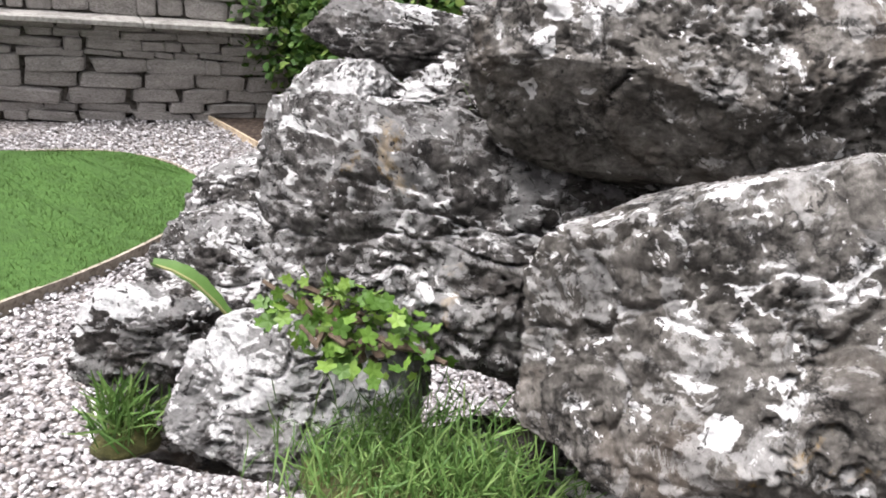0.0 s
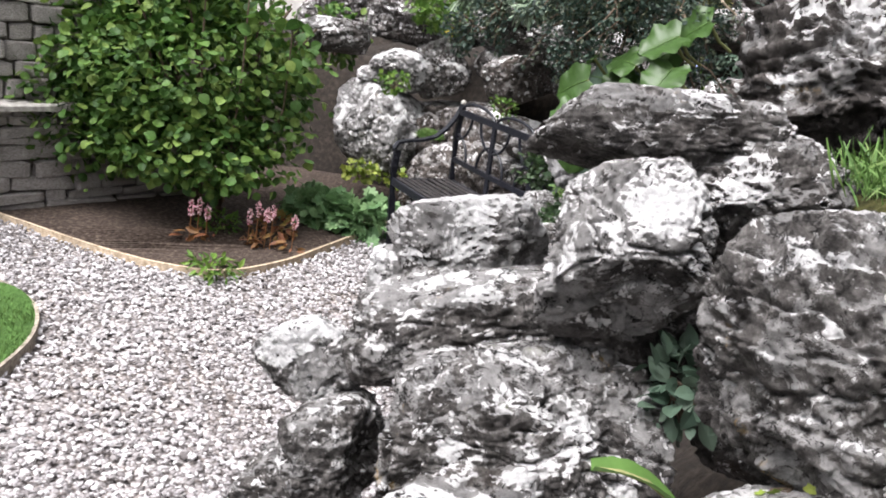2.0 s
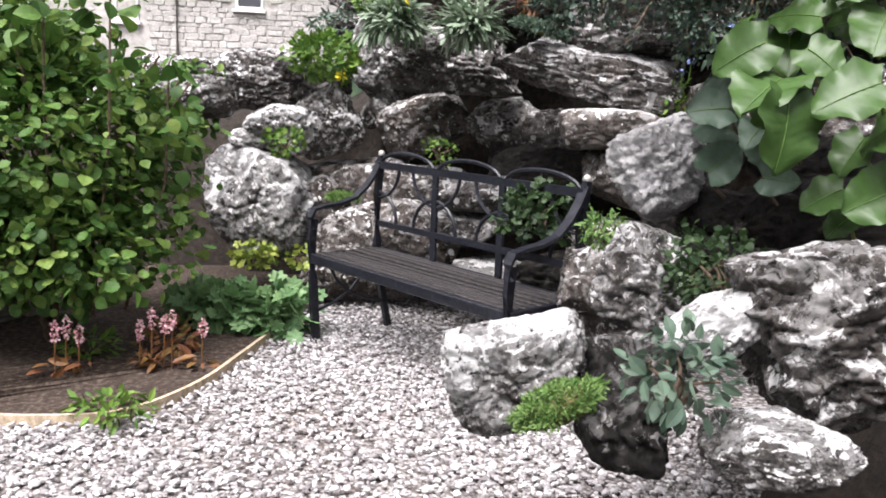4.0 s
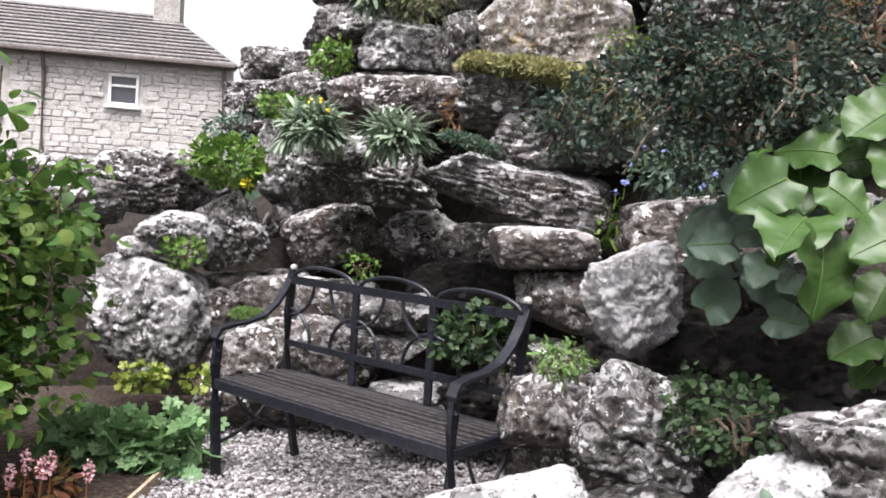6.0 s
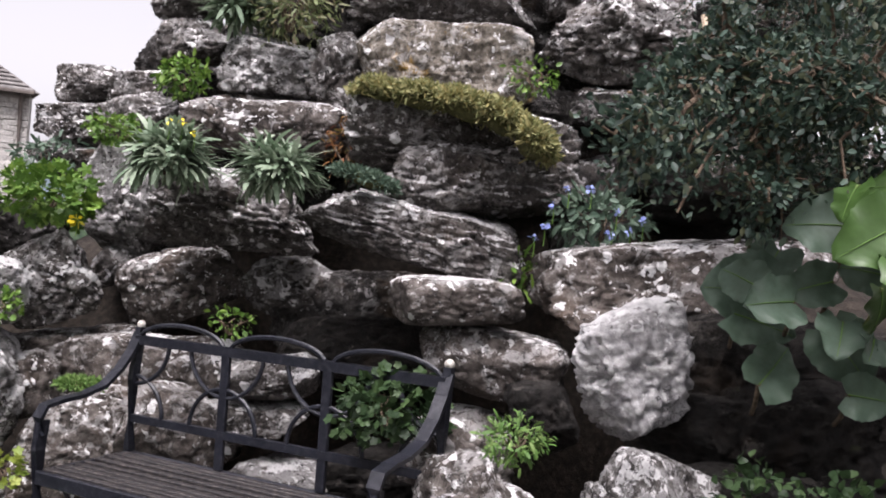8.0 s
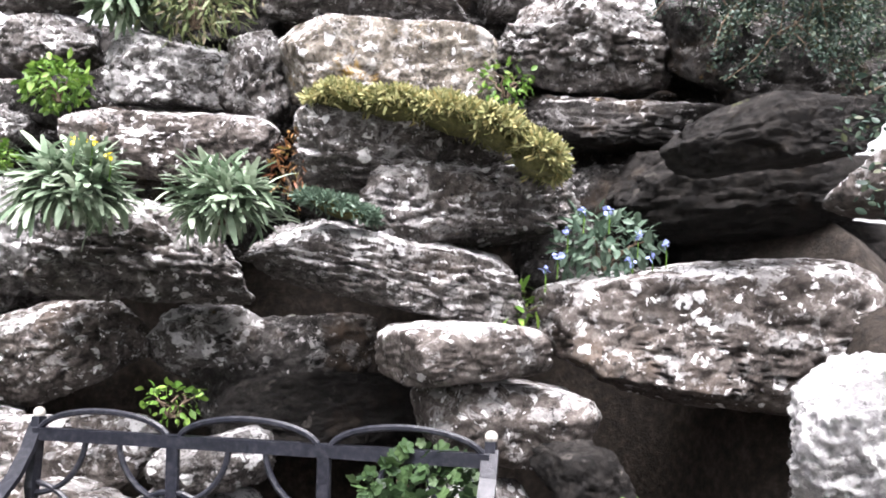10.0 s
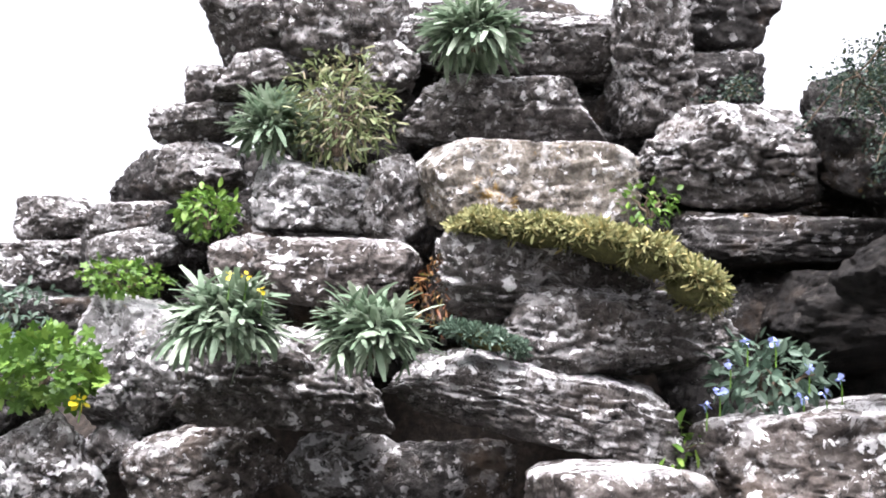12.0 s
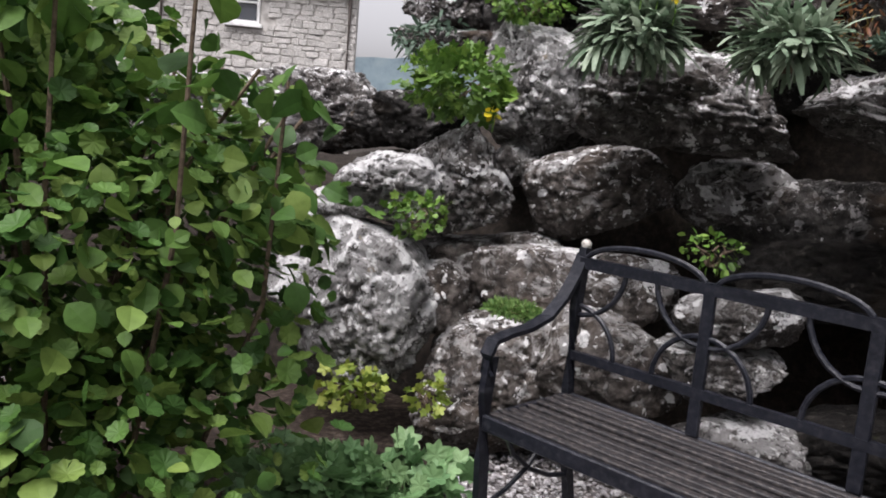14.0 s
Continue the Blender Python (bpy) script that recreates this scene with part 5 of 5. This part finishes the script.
tuft((0.77, 6.52, 2.34), 741, 0.105, 0.0195, silver_green, 4, "silvery green tuft beside a wispy bush", droop=0.4)
leafy((0.04, 6.71, 1.31), (0.21, 0.2, 0.13), 420, 0.06, bright_green, lobed_leaf(5, 0.5), 5, "leafy green poppy clump with a yellow flower")
flower((0.15, 6.54, 1.3), petal_yellow, 0.03, 6, "single yellow poppy flower")
leafy((0.57, 6.62, 1.94), (0.12, 0.12, 0.09), 330, 0.038, bright_green, broad_leaf(1, 0.5), 7, "bright green leafy clump between stones")
leafy((0.37, 6.94, 1.71), (0.17, 0.13, 0.07), 360, 0.034, bright_green, lobed_leaf(5, 0.5), 8, "ferny green clump between stones")
leafy((0.96, 6.34, 2.24), (0.23, 0.22, 0.25), 1300, 0.042, dry_green, strap_leaf(0.22, 0.2), 9, "wispy yellow-green bush on the rockery", shell=0.15, n_stems=14)
leafy((0.18, 7.99, 1.59), (0.2, 0.2, 0.12), 400, 0.05, blue_green, strap_leaf(0.3, 0.3), 10, "grey-green low shrub by the wall")
mat_plant((1.07, 5.57, 1.86), (0.22, 0.3, 0.10), (0, 4, -38), 2600, 0.024, moss_green, 11, "yellow-green mossy cushion spilling over a stone")
mat_plant((1.18, 5.43, 1.84), (0.26, 0.3, 0.11), (0, 4, -38), 2600, 0.024, moss_green, 111, "yellow-green mossy cushion spilling over a stone")
mat_plant((1.28, 5.3, 1.81), (0.26, 0.3, 0.12), (0, 12, -38), 2600, 0.024, moss_green, 211, "yellow-green mossy cushion spilling over a stone")
mat_plant((1.37, 5.18, 1.76), (0.24, 0.3, 0.13), (0, 22, -38), 2600, 0.024, moss_green, 311, "yellow-green mossy cushion spilling over a stone")
mat_plant((1.45, 5.09, 1.68), (0.2, 0.3, 0.14), (0, 40, -38), 2600, 0.024, moss_green, 411, "yellow-green mossy cushion spilling over a stone")
mat_plant((0.97, 5.45, 1.51), (0.26, 0.14, 0.07), (0, 14, -30), 1500, 0.02, blue_green, 13, "grey-green thrift cushion on the ledge", "thrift_cushion", "plant")
leafy((1.75, 5.05, 1.34), (0.2, 0.16, 0.12), 420, 0.045, blue_green, broad_leaf(1, 0.5), 14, "blue-flowered plant in a rock crevice")
flower((1.49, 5.04, 1.38), petal_blue, 0.016, 20, "small pale blue flower cluster")
flower((1.57, 5.0, 1.29), petal_blue, 0.016, 21, "small pale blue flower cluster")
flower((1.54, 4.98, 1.52), petal_blue, 0.016, 22, "small pale blue flower cluster")
flower((1.6, 4.93, 1.52), petal_blue, 0.016, 23, "small pale blue flower cluster")
flower((1.68, 4.88, 1.45), petal_blue, 0.016, 24, "small pale blue flower cluster")
flower((1.76, 4.83, 1.42), petal_blue, 0.016, 25, "small pale blue flower cluster")
flower((1.47, 5.07, 1.34), petal_blue, 0.016, 26, "small pale blue flower cluster")
flower((1.68, 4.9, 1.37), petal_blue, 0.016, 27, "small pale blue flower cluster")
flower((1.68, 4.92, 1.3), petal_blue, 0.016, 28, "small pale blue flower cluster")
flower((1.5, 5.01, 1.46), petal_blue, 0.016, 29, "small pale blue flower cluster")
flower((1.73, 4.86, 1.38), petal_blue, 0.016, 30, "small pale blue flower cluster")
flower((1.6, 4.98, 1.26), petal_blue, 0.016, 31, "small pale blue flower cluster")
leafy((1.54, 5.24, 1.15), (0.12, 0.1, 0.08), 160, 0.05, bright_green, strap_leaf(0.3, 0.5), 15, "small bright fern under the ledge")
leafy((1.71, 5.45, 1.97), (0.12, 0.1, 0.08), 130, 0.026, bright_green, broad_leaf(1, 0.6), 16, "sprig of bright leaves beside the moss")
leafy((1.01, 5.74, 1.58), (0.08, 0.08, 0.12), 160, 0.035, russet, strap_leaf(0.2, 0.3), 17, "red-brown dried stems between stones")
juniper((0.86, 3.72, 1.56), 0.2, 31)
juniper((0.94, 3.59, 1.57), 0.2, 32)
juniper((0.98, 3.55, 1.61), 0.22, 34)
juniper((1.04, 3.83, 1.57), 0.2, 35)
juniper((1.14, 3.71, 1.62), 0.22, 36)
juniper((1.15, 3.65, 1.43), 0.14, 37)
juniper((0.826, 3.678, 1.579), 0.09, 60)
juniper((0.830, 3.639, 1.467), 0.08, 61)
juniper((0.816, 3.618, 1.376), 0.06, 62)
juniper((0.772, 3.699, 1.636), 0.11, 63)
juniper((0.503, 3.567, 1.429), 0.06, 64)
juniper((0.587, 3.573, 1.481), 0.08, 65)
juniper((0.879, 3.609, 1.598), 0.11, 66)
juniper((2.297, 4.980, 2.495), 0.20, 67)
juniper((2.330, 4.834, 2.359), 0.22, 68)
juniper((2.321, 4.690, 2.461), 0.26, 69)
juniper((2.281, 4.632, 2.200), 0.20, 70)
juniper((2.507, 4.901, 2.641), 0.24, 71)
juniper((2.222, 4.537, 2.277), 0.20, 72)
juniper((2.226, 5.444, 2.558), 0.08, 73)
juniper((2.46, 4.54, 2.28), 0.22, 39)
leafy((-0.15, 6.29, 0.89), (0.1, 0.1, 0.07), 150, 0.032, bright_green, lobed_leaf(5,0.4), 60, "green clump beside the white boulder")
leafy((0.96, 4.43, 0.74), (0.09, 0.09, 0.06), 420, 0.022, grass_green, strap_leaf(0.35, 0.4), 61, "mossy green fern at the foot of the rocks")
leafy((0.92, 5.02, 0.66), (0.2, 0.1, 0.13), 380, 0.04, dark_green, lobed_leaf(5,0.3), 62, "dark ivy on the stones behind the bench")
leafy((0.59, 5.68, 0.91), (0.08, 0.08, 0.06), 110, 0.024, bright_green, broad_leaf(1,0.6), 63, "small green clump behind the bench")
leafy((0.86, 3.47, 0.79), (0.1, 0.08, 0.09), 330, 0.019, dark_green, lobed_leaf(3,0.3), 64, "small-leaved creeper between the stones")
leafy((0.87, 3.63, 0.76), (0.08, 0.08, 0.1), 260, 0.02, dark_green, lobed_leaf(3,0.3), 65, "small-leaved creeper between the stones")
leafy((0.56, 3.04, 0.72), (0.09, 0.08, 0.07), 170, 0.032, blue_green, broad_leaf(1,0.55), 66, "grey-green leafy plant at the rock foot")
mat_plant((0.464, 3.333, 0.603), (0.2, 0.16, 0.08), (0, -25, -20), 2200, 0.012, grass_green, 67, "bright green moss patch on a boulder")
leafy((-0.31, 6.36, 0.26), (0.12, 0.1, 0.08), 150, 0.045, lime_green, lobed_leaf(5,0.4), 68, "yellow-green leafy plant at the boulder foot")
leafy((-0.07, 6.28, 0.27), (0.07, 0.06, 0.06), 60, 0.04, lime_green, lobed_leaf(5,0.4), 69, "small yellow-green plant by the gravel")
mat_plant((0.15, 6.07, 0.67), (0.22, 0.14, 0.05), (0, 0, -55), 1300, 0.016, grass_green, 70, "flat green moss on the stone behind the bench")
grass_clump((1.2, 1.51, 1.12), 0.12, 1500, 0.032, 71, "clump of green grass growing between boulders")
grass_clump((1.12, 1.94, 1.36), 0.07, 420, 0.05, 72, "tuft of grass behind the near boulder")
grass_clump((0.73, 1.63, 0.89), 0.05, 160, 0.07, 73, "long pale grass blades at the rock foot")
grass_clump((1.12, 2.13, 1.27), 0.05, 240, 0.03, 74, "dry orange moss tuft on the block", dry_green)
leafy((1.069, 1.539, 1.200), (0.06, 0.05, 0.025), 120, 0.017, bright_green, lobed_leaf(5,0.4), 75, "bright geranium-leaved herb in a crevice")
leafy((0.97, 1.65, 1.12), (0.025, 0.025, 0.02), 14, 0.025, lime_green, lobed_leaf(5,0.4), 76, "small yellow-green herb in a crevice")
leafy((0.927, 1.880, 1.076), (0.045, 0.04, 0.05), 110, 0.03, blue_green, broad_leaf(1, 0.7), 77, "blue-green leaves in a dark crevice")
leafy((1.121, 1.534, 1.193), (0.07, 0.05, 0.03), 130, 0.017, bright_green, lobed_leaf(5,0.4), 78, "bright geranium-leaved herb in a crevice")
frond((0.896, 1.636, 1.093), (0.798, 1.608, 1.148), 0.034, "glossy strap-shaped fern frond")
flower_spike((-1.04, 5.25, 0.15), 80)
flower_spike((-1.0, 5.26, 0.19), 81)
flower_spike((-0.72, 5.3, 0.24), 82)
flower_spike((-0.62, 5.29, 0.21), 83)
flower_spike((-0.59, 5.3, 0.23), 84)
flower_spike((-0.47, 5.32, 0.26), 85)
flower_spike((-0.67, 5.29, 0.19), 86)
flower_spike((-0.95, 5.26, 0.16), 87)
leafy((-0.56, 6.0, 0.02), (0.16, 0.15, 0.13), 110, 0.085, soft_green, lobed_leaf(7,0.35), 90, "mound of soft green geranium leaves in the bed")
leafy((-0.4, 5.96, 0.02), (0.16, 0.15, 0.13), 110, 0.085, soft_green, lobed_leaf(7,0.35), 91, "mound of soft green geranium leaves in the bed")
leafy((-0.25, 5.91, 0.02), (0.16, 0.15, 0.13), 110, 0.085, soft_green, lobed_leaf(7,0.35), 92, "mound of soft green geranium leaves in the bed")
leafy((-0.45, 5.95, 0.02), (0.16, 0.15, 0.13), 110, 0.085, soft_green, lobed_leaf(7,0.35), 93, "mound of soft green geranium leaves in the bed")
leafy((-0.27, 5.91, 0.02), (0.16, 0.15, 0.13), 110, 0.085, soft_green, lobed_leaf(7,0.35), 94, "mound of soft green geranium leaves in the bed")
leafy((-0.15, 5.89, 0.02), (0.16, 0.15, 0.13), 110, 0.085, soft_green, lobed_leaf(7,0.35), 95, "mound of soft green geranium leaves in the bed")
leafy((-0.5, 5.99, 0.02), (0.16, 0.15, 0.13), 110, 0.085, soft_green, lobed_leaf(7,0.35), 96, "mound of soft green geranium leaves in the bed")
leafy((-0.65, 5.54, 0.02), (0.13, 0.12, 0.08), 130, 0.05, russet, broad_leaf(1,0.5), 98, "russet-leaved plant in the bed")
leafy((-0.96, 5.51, 0.02), (0.12, 0.12, 0.06), 120, 0.05, bright_green, broad_leaf(1,0.4), 99, "low green plant in the bed")
leafy((-0.72, 4.8, 0.02), (0.16, 0.1, 0.05), 160, 0.05, bright_green, broad_leaf(1,0.4), 100, "low green plant in the bed")
big_leaf(bergenia, (0.865, 3.294, 1.159), 0.148, 0)
big_leaf(bergenia, (0.839, 3.349, 1.236), 0.142, 1)
big_leaf(bergenia, (0.824, 3.421, 1.306), 0.111, 2)
big_leaf(bergenia, (0.959, 3.465, 1.396), 0.116, 3)
big_leaf(bergenia, (0.959, 3.355, 1.299), 0.088, 4)
big_leaf(bergenia, (1.045, 3.397, 1.451), 0.119, 5)
big_leaf(bergenia, (0.952, 3.248, 1.232), 0.126, 6)
big_leaf(bergenia, (0.861, 3.497, 1.364), 0.066, 7)
big_leaf(bergenia, (1.005, 3.446, 1.324), 0.089, 8)
big_leaf(bergenia, (1.071, 3.449, 1.384), 0.090, 9)
big_leaf(bergenia, (1.055, 3.326, 1.358), 0.125, 10)
big_leaf(bergenia, (0.981, 3.333, 1.029), 0.088, 11)
big_leaf(bergenia, (1.038, 3.340, 1.115), 0.095, 12)
big_leaf(bergenia, (1.032, 3.239, 1.177), 0.138, 13)
big_leaf(bergenia, (1.020, 3.236, 1.039), 0.118, 14)
big_leaf(bergenia, (0.921, 3.467, 1.196), 0.078, 15)
big_leaf(bergenia, (1.044, 3.361, 0.967), 0.064, 16)
big_leaf(bergenia, (1.056, 3.499, 1.442), 0.103, 17)
big_leaf(bergenia, (1.123, 3.416, 1.498), 0.122, 18)
big_leaf(bergenia, (0.952, 3.464, 1.320), 0.100, 19)
big_leaf(bergenia_grey, (0.965, 3.770, 1.211), 0.132, 40)
big_leaf(bergenia_grey, (0.961, 3.716, 1.153), 0.115, 41)
big_leaf(bergenia_grey, (1.025, 3.753, 1.261), 0.105, 42)
big_leaf(bergenia_grey, (0.991, 3.567, 1.115), 0.107, 43)
big_leaf(bergenia_grey, (0.938, 3.667, 1.077), 0.100, 44)
big_leaf(bergenia_grey, (0.907, 3.571, 1.330), 0.103, 45)
big_leaf(bergenia_grey, (0.875, 3.629, 1.194), 0.096, 46)
big_leaf(bergenia_grey, (0.948, 3.607, 1.227), 0.082, 47)
big_leaf(bergenia_grey, (0.948, 3.550, 1.151), 0.084, 48)
big_leaf(bergenia_grey, (0.993, 3.523, 1.131), 0.079, 49)
big_leaf(bergenia_grey, (0.995, 3.524, 1.047), 0.075, 50)
big_leaf(bergenia_grey, (1.029, 3.557, 1.258), 0.092, 51)
big_leaf(bergenia_grey, (0.923, 3.739, 1.234), 0.083, 52)
leafy((-0.73, 7.03, 0.98), (0.22, 0.2, 0.22), 320, 0.06, hazel_green, broad_leaf(1,0.7), 120, "loose green undergrowth in front of the wall", "shrub", n_stems=10)
# crown enlarged out of view to cast shade over the rockery's right side
leafy((3.6, 3.9, 1.5), (1.3, 1.25, 1.7), 11000, 0.085, dark_green, sprig_leaf(), 130, "dark evergreen tree at the back of the rockery", "tree", "evergreen_tree", n_stems=12, shell=0.2)
flower((0.34, 5.81, 1.67), petal_yellow, 0.014, 408, "small yellow flower above a silvery tuft")
flower((0.38, 5.79, 1.67), petal_yellow, 0.014, 432, "small yellow flower above a silvery tuft")
flower((0.42, 5.76, 1.63), petal_yellow, 0.014, 463, "small yellow flower above a silvery tuft")
grass_clump((1.11, 1.57, 1.07), 0.07, 700, 0.032, 141, "clump of green grass growing between boulders")
grass_clump((1.25, 1.51, 1.13), 0.07, 700, 0.032, 142, "clump of green grass growing between boulders")
leafy((1.19, 3.56, 1.64), (0.12, 0.1, 0.08), 260, 0.03, russet, sprig_leaf(), 143, "orange-brown dry foliage above the rocks")
leafy((1.06, 3.8, 1.44), (0.08, 0.06, 0.05), 160, 0.025, russet, sprig_leaf(), 144, "orange-brown dry foliage above the rocks")
dead_twig((1.03, 3.71, 1.51), (0.98, 3.7, 1.45), (0.97, 3.73, 1.41))
dead_twig((1.12, 3.68, 1.56), (1.14, 3.65, 1.53), (1.2, 3.66, 1.5))
dead_twig((0.84, 3.79, 1.71), (0.82, 3.76, 1.65), (0.82, 3.79, 1.59))
dead_twig((1.22, 3.66, 1.63), (1.23, 3.62, 1.59), (1.28, 3.63, 1.56))


# stones of the walls
stone_courses(garden_wall, -1.9, 1.9, 0.0, 0.59, 0.05, 0.09, 0.04, 0.1, 0.1, 0.4, wall_stone, 3, limit=190)
stone_courses(garden_wall, -1.9, 1.7, 0.645, 1.5, 0.13, 0.08, 0.07, 0.14, 0.1, 0.3, wall_stone, 5, limit=150)
stone_courses(house, -2.2, 1.62, 1.7, 3.4, 0.06, 0.05, 0.07, 0.13, 0.12, 0.34, house_stone, 7, holes=((-0.5, 0.02, 2.6, 3.16), (-2.75, -2.3, 2.3, 3.15)), limit=300)

pebbles()
grass_blades()
